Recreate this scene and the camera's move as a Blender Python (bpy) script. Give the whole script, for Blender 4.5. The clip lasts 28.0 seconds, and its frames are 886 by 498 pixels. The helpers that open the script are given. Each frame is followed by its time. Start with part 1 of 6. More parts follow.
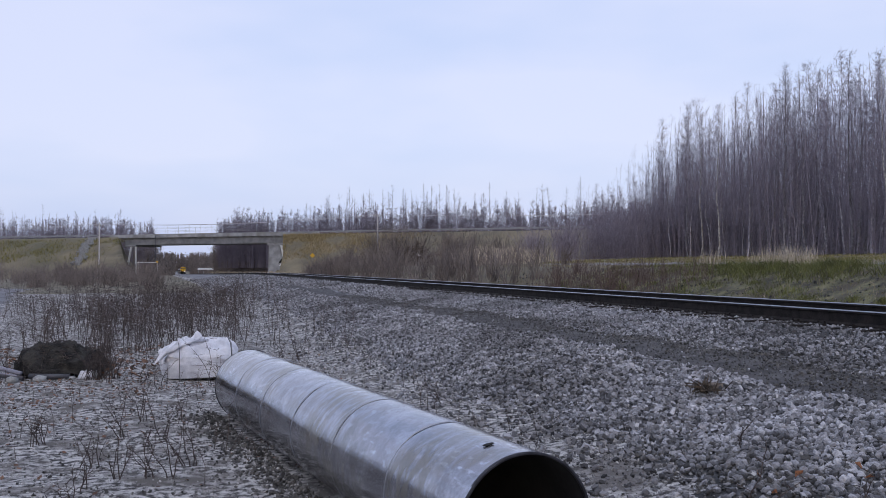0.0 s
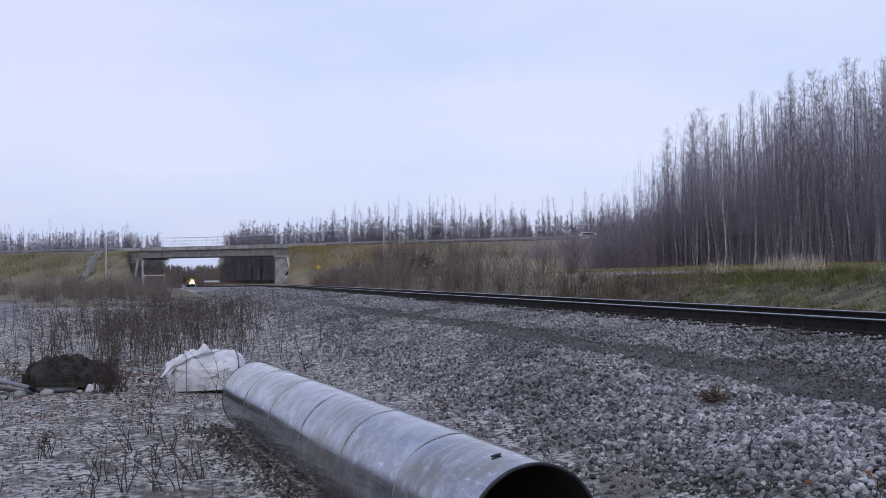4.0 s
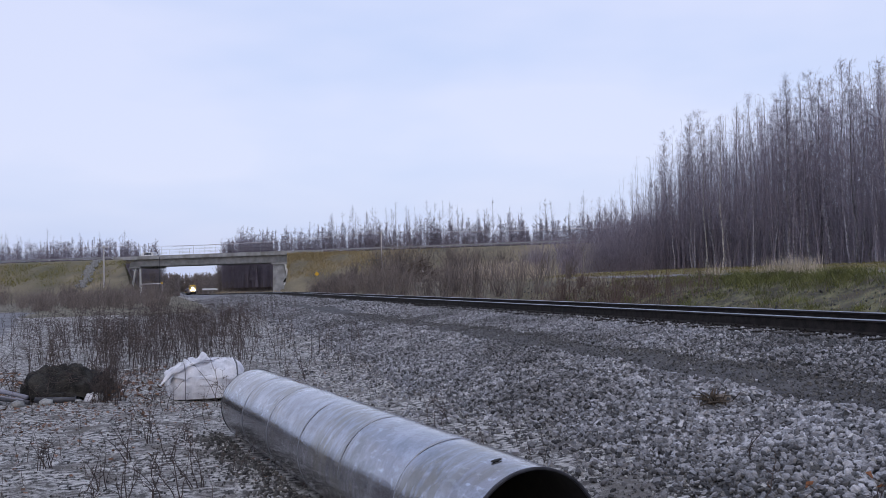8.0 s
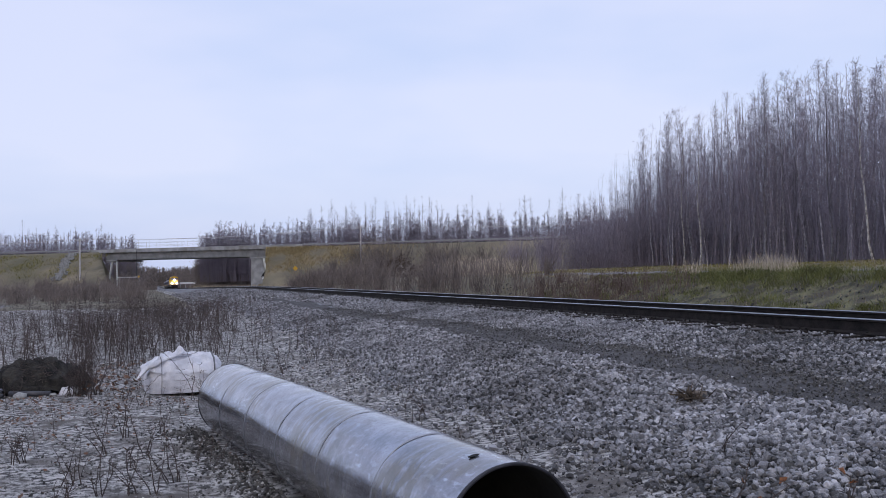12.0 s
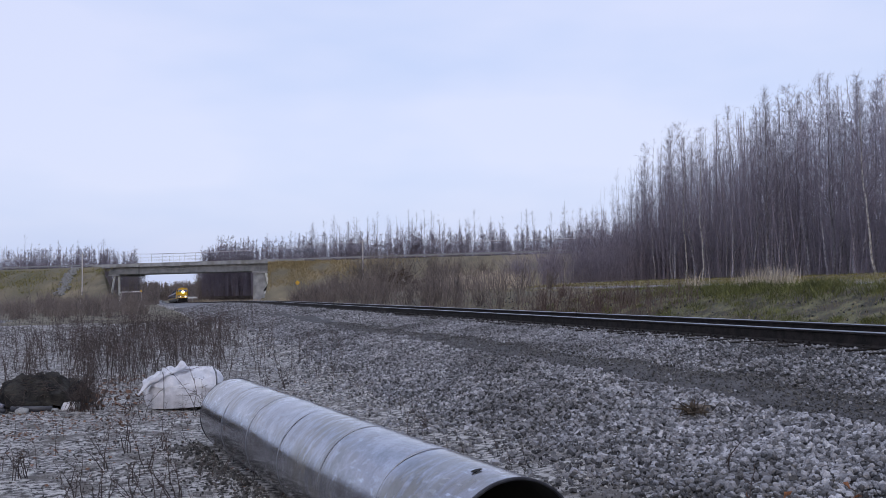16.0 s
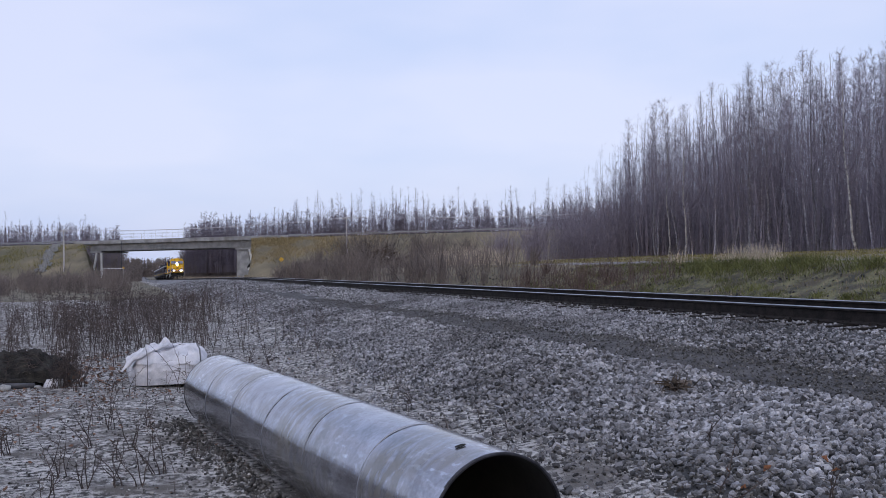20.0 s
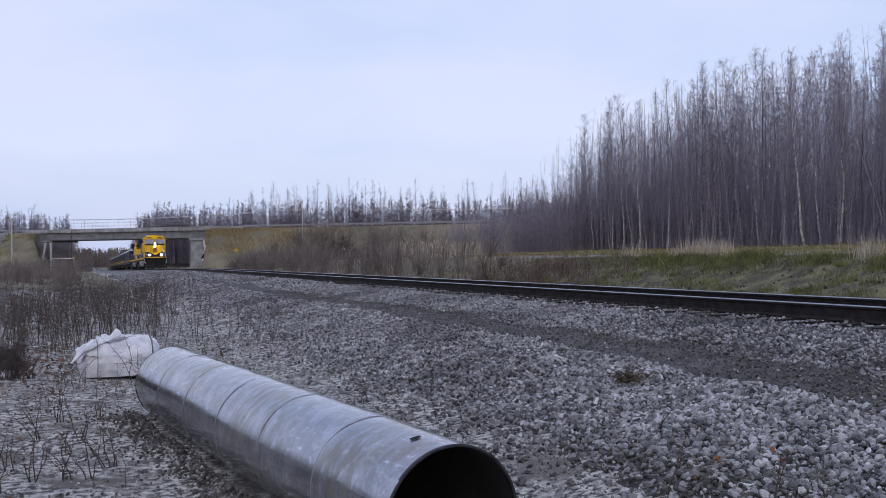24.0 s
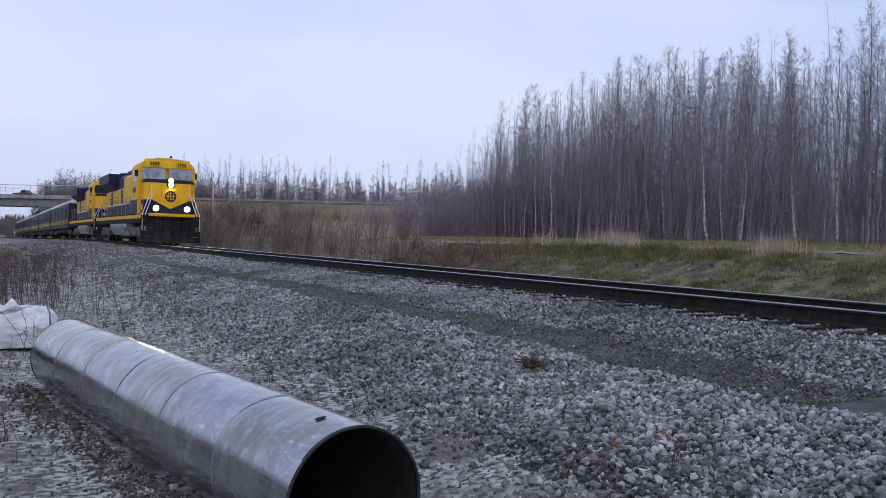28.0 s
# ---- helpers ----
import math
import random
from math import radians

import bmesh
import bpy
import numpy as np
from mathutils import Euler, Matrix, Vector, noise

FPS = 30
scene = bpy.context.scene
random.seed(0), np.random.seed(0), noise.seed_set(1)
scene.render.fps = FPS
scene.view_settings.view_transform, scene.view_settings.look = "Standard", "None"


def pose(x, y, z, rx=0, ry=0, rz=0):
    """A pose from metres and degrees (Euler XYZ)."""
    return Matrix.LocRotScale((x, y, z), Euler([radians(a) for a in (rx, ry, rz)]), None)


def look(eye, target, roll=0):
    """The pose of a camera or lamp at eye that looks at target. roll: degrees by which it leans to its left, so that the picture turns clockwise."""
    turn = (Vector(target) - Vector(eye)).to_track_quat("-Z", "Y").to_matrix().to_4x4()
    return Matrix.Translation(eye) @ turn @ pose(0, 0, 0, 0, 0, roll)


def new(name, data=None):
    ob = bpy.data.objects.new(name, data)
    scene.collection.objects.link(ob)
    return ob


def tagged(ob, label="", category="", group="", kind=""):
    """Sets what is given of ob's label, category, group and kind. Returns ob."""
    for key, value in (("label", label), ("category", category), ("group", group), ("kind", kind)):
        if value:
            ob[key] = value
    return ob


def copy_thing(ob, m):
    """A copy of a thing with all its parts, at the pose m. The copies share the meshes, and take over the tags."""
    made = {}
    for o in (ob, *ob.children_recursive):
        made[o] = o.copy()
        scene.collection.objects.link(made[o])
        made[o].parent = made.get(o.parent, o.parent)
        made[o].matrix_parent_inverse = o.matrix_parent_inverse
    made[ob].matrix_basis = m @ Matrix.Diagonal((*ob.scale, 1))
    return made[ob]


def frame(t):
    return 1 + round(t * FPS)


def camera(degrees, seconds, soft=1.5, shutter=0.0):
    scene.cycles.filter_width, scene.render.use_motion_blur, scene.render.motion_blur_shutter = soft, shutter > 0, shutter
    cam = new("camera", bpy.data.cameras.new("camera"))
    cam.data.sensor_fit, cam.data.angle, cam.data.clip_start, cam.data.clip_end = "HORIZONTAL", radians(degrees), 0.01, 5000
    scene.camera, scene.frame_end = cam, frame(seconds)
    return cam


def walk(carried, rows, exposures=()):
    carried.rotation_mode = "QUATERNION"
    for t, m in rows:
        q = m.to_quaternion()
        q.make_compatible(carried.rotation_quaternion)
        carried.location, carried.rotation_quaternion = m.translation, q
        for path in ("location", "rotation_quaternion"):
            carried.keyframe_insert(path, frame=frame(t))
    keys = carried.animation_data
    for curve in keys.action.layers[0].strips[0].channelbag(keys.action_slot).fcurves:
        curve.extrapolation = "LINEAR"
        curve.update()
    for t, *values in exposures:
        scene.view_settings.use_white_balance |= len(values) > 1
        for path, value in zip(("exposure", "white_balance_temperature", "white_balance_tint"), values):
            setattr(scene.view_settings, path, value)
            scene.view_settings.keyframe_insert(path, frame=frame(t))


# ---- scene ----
cam = camera(52.2, 28.0, soft=0.85)
EYE = 1.55
# seconds and the camera's turn (degrees); it pans on one spot
ROWS = [
    (0, 91.04, 0.18, -16.84), (0.5, 91.11, 0.10, -16.68), (1, 91.25, 0.06, -16.63), (1.5, 91.44, 0.13, -16.59), (2, 91.54, 0.25, -16.59), (2.5, 91.61, 0.48, -16.61),
    (3, 91.61, 0.50, -16.53), (3.5, 91.66, 0.54, -16.49), (5.5, 91.82, 0.87, -16.37), (6, 91.82, 0.80, -16.35), (6.5, 91.89, 0.83, -16.34), (7, 91.97, 0.85, -16.42),
    (7.5, 92.05, 1.06, -16.47), (8, 92.06, 1.23, -16.56), (8.5, 91.94, 1.04, -16.69), (9, 91.89, 0.67, -16.90), (9.5, 91.88, 0.70, -17.05), (10, 91.83, 0.72, -17.15),
    (10.5, 91.90, 0.99, -17.14), (11, 91.81, 0.88, -17.31), (11.5, 91.77, 0.97, -17.61), (12, 91.75, 0.83, -17.89), (12.5, 91.57, 0.92, -18.09), (14.5, 91.43, 1.06, -17.82),
    (15, 91.45, 0.94, -17.75), (15.5, 91.81, 1.06, -17.84), (16, 92.64, 0.95, -17.75), (16.5, 92.77, 1.28, -17.77), (17, 92.60, 1.37, -17.67), (17.5, 92.33, 1.52, -17.66),
    (18, 90.98, 1.36, -18.55), (18.5, 91.39, 1.07, -18.79), (19, 91.41, 0.59, -18.70), (19.5, 91.23, 1.20, -18.52), (20, 91.14, 0.97, -18.76), (20.5, 91.01, 0.85, -18.88),
    (22.5, 90.97, 0.98, -19.53), (23, 90.95, 1.01, -20.01), (23.5, 90.78, 0.97, -20.84), (24, 90.62, 0.56, -21.52), (24.5, 90.62, 0.36, -21.96), (25, 90.68, 0.26, -22.29),
    (25.5, 90.49, 0.30, -22.73), (26, 90.29, -0.03, -23.52), (26.5, 89.85, -0.26, -24.61), (27, 89.53, -0.91, -25.12), (27.5, 89.61, -1.58, -25.86), (28, 89.57, -1.72, -27.05),
]
walk(cam, [(t, pose(0, 0, EYE, rx, ry, rz)) for t, rx, ry, rz in ROWS])

# ---- sky and light: an even overcast late in the day ----
world = bpy.data.worlds.new("sky")
scene.world = world
world.use_nodes = True
wn, wl = world.node_tree.nodes, world.node_tree.links
wn.clear()
w_out, w_bg = wn.new("ShaderNodeOutputWorld"), wn.new("ShaderNodeBackground")
w_sky = wn.new("ShaderNodeTexSky")
w_sky.sky_type, w_sky.sun_disc = "NISHITA", False
w_sky.sun_elevation, w_sky.sun_rotation, w_sky.dust_density = radians(14), radians(200), 3.0
w_co, w_map = wn.new("ShaderNodeTexCoord"), wn.new("ShaderNodeMapping")
w_map.inputs["Scale"].default_value = (1.0, 1.0, 3.2)
w_n = wn.new("ShaderNodeTexNoise")
w_n.inputs["Scale"].default_value, w_n.inputs["Detail"].default_value, w_n.inputs["Roughness"].default_value = 1.7, 4.0, 0.5
w_ramp = wn.new("ShaderNodeValToRGB")
w_ramp.color_ramp.elements[0].position, w_ramp.color_ramp.elements[1].position = 0.36, 0.64
w_ramp.color_ramp.elements[0].color = (0.50, 0.615, 0.93, 1)
w_ramp.color_ramp.elements[1].color = (0.70, 0.742, 0.985, 1)
w_mix = wn.new("ShaderNodeMix")
w_mix.data_type, w_mix.blend_type = "RGBA", "ADD"
w_mix.inputs["Factor"].default_value = 0.03
wl.new(w_co.outputs["Generated"], w_map.inputs["Vector"])
wl.new(w_map.outputs["Vector"], w_n.inputs["Vector"])
wl.new(w_n.outputs["Fac"], w_ramp.inputs["Fac"])
wl.new(w_ramp.outputs["Color"], w_mix.inputs["A"])
wl.new(w_sky.outputs["Color"], w_mix.inputs["B"])
wl.new(w_mix.outputs["Result"], w_bg.inputs["Color"])
w_bg.inputs["Strength"].default_value = 0.90
wl.new(w_bg.outputs["Background"], w_out.inputs["Surface"])
sun = new("sun", bpy.data.lights.new("sun", "SUN"))
sun.data.energy, sun.data.angle, sun.data.color = 0.5, radians(40), (1.0, 0.96, 0.92)
sun.matrix_world = look((0, 0, 60), (14, 26, 0))


# ---- materials ----
def mat(name, a, b, scale=6.0, rough=0.85, metal=0.0, bump=0.2, fine=60.0, low=0.35, high=0.65, stain=None, stain_scale=1.2, per_object=0.0, emit=0.0, island=0.0):
    m = bpy.data.materials.new(name)
    m.use_nodes = True
    n, l = m.node_tree.nodes, m.node_tree.links
    bsdf = n["Principled BSDF"]
    co = n.new("ShaderNodeTexCoord")
    big, small = n.new("ShaderNodeTexNoise"), n.new("ShaderNodeTexNoise")
    big.inputs["Scale"].default_value, big.inputs["Detail"].default_value = scale, 5.0
    small.inputs["Scale"].default_value, small.inputs["Detail"].default_value = fine, 3.0
    for t in (big, small):
        l.new(co.outputs["Object"], t.inputs["Vector"])
    mixv = n.new("ShaderNodeMath")
    mixv.operation = "MULTIPLY_ADD"
    l.new(small.outputs["Fac"], mixv.inputs[0])
    mixv.inputs[1].default_value = 0.45
    half = n.new("ShaderNodeMath")
    half.operation = "MULTIPLY_ADD"
    l.new(big.outputs["Fac"], half.inputs[0])
    half.inputs[1].default_value, half.inputs[2].default_value = 0.9, -0.17
    l.new(half.outputs[0], mixv.inputs[2])
    ramp = n.new("ShaderNodeValToRGB")
    ramp.color_ramp.elements[0].position, ramp.color_ramp.elements[1].position = low, high
    ramp.color_ramp.elements[0].color, ramp.color_ramp.elements[1].color = (*a, 1), (*b, 1)
    l.new(mixv.outputs[0], ramp.inputs["Fac"])
    col = ramp.outputs["Color"]
    if stain:
        sn = n.new("ShaderNodeTexNoise")
        sn.inputs["Scale"].default_value, sn.inputs["Detail"].default_value = stain_scale, 6.0
        l.new(co.outputs["Object"], sn.inputs["Vector"])
        sr = n.new("ShaderNodeValToRGB")
        sr.color_ramp.elements[0].position, sr.color_ramp.elements[1].position = 0.48, 0.66
        l.new(sn.outputs["Fac"], sr.inputs["Fac"])
        sm = n.new("ShaderNodeMix")
        sm.data_type = "RGBA"
        l.new(sr.outputs["Color"], sm.inputs["Factor"])
        l.new(col, sm.inputs["A"])
        sm.inputs["B"].default_value = (*stain, 1)
        col = sm.outputs["Result"]
    if per_object or island:
        src = n.new("ShaderNodeObjectInfo" if per_object else "ShaderNodeNewGeometry")
        hsv = n.new("ShaderNodeHueSaturation")
        rng = n.new("ShaderNodeMapRange")
        amount = per_object or island
        rng.inputs["To Min"].default_value, rng.inputs["To Max"].default_value = 1 - amount, 1 + amount
        l.new(src.outputs["Random" if per_object else "Random Per Island"], rng.inputs["Value"])
        l.new(rng.outputs[0], hsv.inputs["Value"])
        l.new(col, hsv.inputs["Color"])
        col = hsv.outputs["Color"]
    l.new(col, bsdf.inputs["Base Color"])
    bsdf.inputs["Roughness"].default_value, bsdf.inputs["Metallic"].default_value = rough, metal
    if bump:
        bp = n.new("ShaderNodeBump")
        bp.inputs["Strength"].default_value, bp.inputs["Distance"].default_value = bump, 0.02
        l.new(small.outputs["Fac"], bp.inputs["Height"])
        l.new(bp.outputs["Normal"], bsdf.inputs["Normal"])
    if emit:
        l.new(col, bsdf.inputs["Emission Color"])
        bsdf.inputs["Emission Strength"].default_value = emit
    return m


def ramp3(m, colors):
    """Gives the material's main ramp more stops: (place, colour) pairs."""
    r = [x for x in m.node_tree.nodes if x.type == "VALTORGB"][0].color_ramp
    while len(r.elements) < len(colors):
        r.elements.new(0.5)
    for e, (p, c) in zip(r.elements, colors):
        e.position, e.color = p, (*c, 1)
    return m


M = {}
M["ground"] = mat("silty_ground", (0.040, 0.037, 0.035), (0.56, 0.54, 0.52), 15.0, 0.95, 0, 1.0, 85, 0.41, 0.60, (0.135, 0.122, 0.112), 2.3)
# stone bed, near black so the gaps' shade is in the colour
M["ballast_gap_shade"] = mat("ballast_gap_shade", (0.012, 0.012, 0.0125), (0.060, 0.060, 0.062), 1.5, 0.95, 0, 1.0, 30, 0.3, 0.7)
M["stone"] = mat("crushed_stone", (0.128, 0.127, 0.134), (0.325, 0.322, 0.337), 4, 0.9, 0, 0.4, 90, stain=(0.110, 0.107, 0.111), stain_scale=0.55, island=0.80)
M["single_stone"] = mat("single_crushed_stone", (0.092, 0.091, 0.097), (0.235, 0.233, 0.245), 14, 0.9, 0, 0.4, 90, per_object=0.7)
M["lane"] = mat("dark_cinder_dirt", (0.034, 0.032, 0.033), (0.092, 0.087, 0.088), 5.0, 0.95, 0, 0.8, 40)
M["gravel_road"] = mat("grey_gravel", (0.105, 0.105, 0.112), (0.215, 0.215, 0.228), 1.2, 0.95, 0, 0.6, 20)
M["verge"] = mat("mossy_verge", (0.030, 0.029, 0.019), (0.150, 0.142, 0.072), 2.2, 0.95, 0, 1.0, 14, 0.40, 0.62, (0.062, 0.052, 0.036), 1.6)
M["forest_floor"] = mat("forest_floor", (0.075, 0.062, 0.050), (0.17, 0.14, 0.105), 0.6, 0.95, 0, 0.8, 10)
M["field"] = mat("dry_field", (0.085, 0.076, 0.056), (0.18, 0.158, 0.110), 0.25, 0.95, 0, 0.8, 6, 0.33, 0.66, (0.10, 0.085, 0.05), 0.12)
M["slope"] = mat("dry_grass_slope", (0.100, 0.088, 0.060), (0.215, 0.178, 0.112), 0.12, 0.95, 0, 0.9, 4, 0.33, 0.66, (0.112, 0.102, 0.062), 0.045)
M["asphalt"] = mat("worn_asphalt", (0.05, 0.05, 0.052), (0.09, 0.09, 0.092), 1.0, 0.9, 0, 0.3, 40)
M["rail_side"] = mat("rusty_rail", (0.014, 0.0125, 0.0125), (0.034, 0.029, 0.027), 8, 0.8, 0.2, 0.3, 60)
M["rail_top"] = mat("polished_rail_head", (0.30, 0.31, 0.35), (0.44, 0.45, 0.50), 5, 0.34, 0.85, 0.05, 80)
M["tie"] = mat("tarred_timber", (0.018, 0.016, 0.015), (0.055, 0.048, 0.043), 5, 0.9, 0, 0.6, 50, per_object=0.3)
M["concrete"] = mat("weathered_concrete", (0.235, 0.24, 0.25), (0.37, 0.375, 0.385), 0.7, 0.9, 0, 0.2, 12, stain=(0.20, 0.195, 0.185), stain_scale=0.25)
# a darker grey than the deck's, used on girders and flanges
M["concrete_dark"] = mat("darker_concrete", (0.16, 0.163, 0.17), (0.25, 0.253, 0.26), 0.7, 0.9, 0, 0.2, 12)
M["galv"] = mat("galvanised_steel", (0.26, 0.265, 0.28), (0.38, 0.385, 0.40), 4, 0.6, 0.5, 0.1, 50)
M["bark"] = mat("grey_bark", (0.125, 0.115, 0.127), (0.38, 0.352, 0.378), 5, 0.9, 0, 0.5, 30, per_object=0.45)
M["birch"] = mat("pale_birch_bark", (0.13, 0.12, 0.115), (0.45, 0.425, 0.40), 4, 0.85, 0, 0.4, 25, 0.36, 0.56, per_object=0.25)
M["twig"] = mat("bare_twigs", (0.165, 0.145, 0.178), (0.335, 0.298, 0.352), 3, 0.9, 0, 0, 20, per_object=0.25)
M["far_twig"] = mat("far_bare_woods", (0.120, 0.104, 0.132), (0.215, 0.19, 0.232), 0.15, 0.95, 0, 0, 2)
M["brush"] = mat("brown_brush", (0.102, 0.086, 0.082), (0.225, 0.190, 0.174), 1.0, 0.95, 0, 0, 8)
M["red_brush"] = mat("reddish_brush", (0.080, 0.056, 0.050), (0.155, 0.112, 0.096), 1.0, 0.95, 0, 0, 8)
M["weed"] = mat("dead_weed_stalk", (0.036, 0.028, 0.027), (0.105, 0.082, 0.074), 2.0, 0.95, 0, 0, 20)
M["straw"] = mat("pale_dry_grass", (0.22, 0.18, 0.12), (0.40, 0.33, 0.23), 2.0, 0.95, 0, 0, 20, island=0.3)
M["reed"] = mat("bleached_tall_grass", (0.36, 0.31, 0.24), (0.58, 0.50, 0.40), 2.0, 0.95, 0, 0, 20, island=0.25)
M["grass"] = mat("green_grass", (0.060, 0.068, 0.020), (0.165, 0.17, 0.055), 1.5, 0.95, 0, 0, 20, island=0.35)
M["leaf"] = mat("fallen_leaf", (0.09, 0.048, 0.032), (0.21, 0.11, 0.065), 3.0, 0.9, 0, 0.2, 50, island=0.4)
M["leaf_orange"] = mat("orange_leaf", (0.26, 0.10, 0.046), (0.42, 0.20, 0.10), 8, 0.8, 0, 0.2, 50)
M["pipe"] = mat("dull_galvanised_pipe", (0.25, 0.255, 0.285), (0.44, 0.45, 0.505), 7.0, 0.2, 0.92, 0.015, 42, 0.34, 0.68, (0.33, 0.325, 0.36), 2.4)
# near black: the shade inside the pipe is put into the colour
M["pipe_shade"] = mat("pipe_inner_shade", (0.008, 0.008, 0.009), (0.022, 0.021, 0.022), 3.0, 0.9, 0.2, 0.1, 22)
M["slot"] = mat("slot_darkness", (0.003, 0.003, 0.003), (0.006, 0.006, 0.006), 5.0, 0.95, 0, 0, 30)
M["seam"] = mat("pipe_seam", (0.24, 0.24, 0.26), (0.36, 0.36, 0.39), 8.0, 0.45, 0.8, 0.05, 40)
M["lip"] = mat("blackened_pipe_lip", (0.012, 0.012, 0.016), (0.04, 0.04, 0.05), 8.0, 0.6, 0.3, 0.1, 40)
M["bag"] = mat("woven_white_bag", (0.50, 0.505, 0.55), (0.74, 0.735, 0.77), 5.0, 0.75, 0, 0.35, 120)
M["strap"] = mat("grey_strap", (0.10, 0.10, 0.11), (0.18, 0.18, 0.19), 9, 0.8, 0, 0.2, 60)
M["net"] = mat("mossy_tarp", (0.010, 0.010, 0.011), (0.052, 0.049, 0.044), 5, 0.9, 0, 0.9, 50)
M["tube_grey"] = mat("grey_tube_and_sheen", (0.16, 0.16, 0.20), (0.30, 0.29, 0.34), 5, 0.5, 0, 0.1, 50)
M["dark_pipe"] = mat("dark_plastic_pipe", (0.03, 0.03, 0.036), (0.07, 0.07, 0.08), 5, 0.5, 0, 0.1, 50)
M["cobble"] = mat("grey_cobble", (0.17, 0.17, 0.165), (0.32, 0.32, 0.31), 8, 0.85, 0, 0.3, 60, per_object=0.3)
M["driftwood"] = mat("rotten_wood", (0.030, 0.023, 0.017), (0.10, 0.072, 0.048), 9, 0.95, 0, 0.8, 40)
M["old_log"] = mat("weathered_wood", (0.085, 0.068, 0.055), (0.20, 0.165, 0.135), 9, 0.95, 0, 0.8, 40)
M["yellow"] = mat("yellow_loco_paint", (0.66, 0.375, 0.010), (0.76, 0.45, 0.018), 1.2, 0.5, 0, 0.04, 30)
M["blue"] = mat("navy_loco_paint", (0.008, 0.008, 0.042), (0.016, 0.016, 0.068), 1.2, 0.5, 0, 0.04, 30)
M["coach_blue"] = mat("navy_coach_paint", (0.014, 0.015, 0.042), (0.026, 0.027, 0.065), 1.2, 0.45, 0, 0.04, 30)
M["coach_stripe"] = mat("dusty_yellow_stripe", (0.30, 0.20, 0.03), (0.42, 0.29, 0.05), 1.2, 0.6, 0, 0.04, 30)
M["black"] = mat("grimy_black_steel", (0.008, 0.008, 0.009), (0.026, 0.024, 0.023), 3, 0.7, 0.2, 0.3, 30)
M["truck"] = mat("dusty_grey_truck", (0.06, 0.06, 0.062), (0.15, 0.145, 0.14), 3, 0.8, 0.2, 0.3, 30)
M["tank"] = mat("dull_silver_tank", (0.28, 0.28, 0.30), (0.42, 0.42, 0.44), 1.5, 0.5, 0.4, 0.1, 30)
M["white_rail"] = mat("white_paint", (0.66, 0.66, 0.66), (0.8, 0.8, 0.8), 5, 0.5, 0, 0.05, 50)
M["roof_silver"] = mat("silver_car_roof", (0.40, 0.41, 0.44), (0.54, 0.55, 0.58), 1.2, 0.4, 0.4, 0.05, 30)
M["glass"] = mat("dark_window_glass", (0.03, 0.035, 0.045), (0.05, 0.055, 0.07), 2, 0.06, 0, 0, 30)
M["windshield"] = mat("sky_lit_windshield", (0.15, 0.175, 0.23), (0.27, 0.30, 0.36), 1.6, 0.10, 0.85, 0, 30)
M["orange_grass"] = mat("orange_dry_grass", (0.24, 0.185, 0.090), (0.34, 0.27, 0.145), 2.0, 0.95, 0, 0, 20, island=0.2)
M["olive_grass"] = mat("olive_dry_grass", (0.13, 0.12, 0.035), (0.24, 0.21, 0.06), 2.0, 0.95, 0, 0, 20, island=0.3)
M["dark_stone"] = mat("dark_grit", (0.05, 0.048, 0.046), (0.12, 0.115, 0.11), 4, 0.9, 0, 0.3, 90, island=0.7)
M["pale_stone"] = mat("pale_grit", (0.30, 0.29, 0.28), (0.48, 0.47, 0.46), 4, 0.9, 0, 0.3, 90, island=0.3)
M["red"] = mat("red_lens", (0.4, 0.02, 0.01), (0.5, 0.03, 0.02), 2, 0.3, 0, 0, 30)
M["lamp"] = mat("headlight_lens", (1.0, 0.92, 0.78), (1.0, 0.95, 0.84), 2, 0.3, 0, 0, 30, emit=150.0)
M["sign_yellow"] = mat("yellow_sign", (0.58, 0.32, 0.02), (0.66, 0.39, 0.03), 3, 0.6, 0, 0, 30)
M["pole"] = mat("weathered_pole", (0.27, 0.25, 0.24), (0.43, 0.40, 0.38), 3, 0.9, 0, 0.3, 20)
M["pale_pole"] = mat("bleached_pole", (0.36, 0.34, 0.34), (0.52, 0.50, 0.50), 3, 0.9, 0, 0.3, 20)
M["wire"] = mat("pale_cable", (0.45, 0.42, 0.46), (0.55, 0.52, 0.56), 3, 0.6, 0.3, 0, 20)
M["car_dark"] = mat("dark_car_paint", (0.03, 0.032, 0.04), (0.05, 0.052, 0.06), 2, 0.3, 0.2, 0, 30)
M["car_white"] = mat("white_car_paint", (0.66, 0.66, 0.67), (0.74, 0.74, 0.75), 2, 0.3, 0.0, 0, 30)
M["rubber"] = mat("black_rubber", (0.015, 0.015, 0.015), (0.03, 0.03, 0.03), 4, 0.8, 0, 0.2, 40)

for k in ("yellow", "blue", "coach_blue", "coach_stripe", "black", "rail_side", "tie", "net"):
    M[k].node_tree.nodes["Principled BSDF"].inputs["Specular IOR Level"].default_value = 0.2


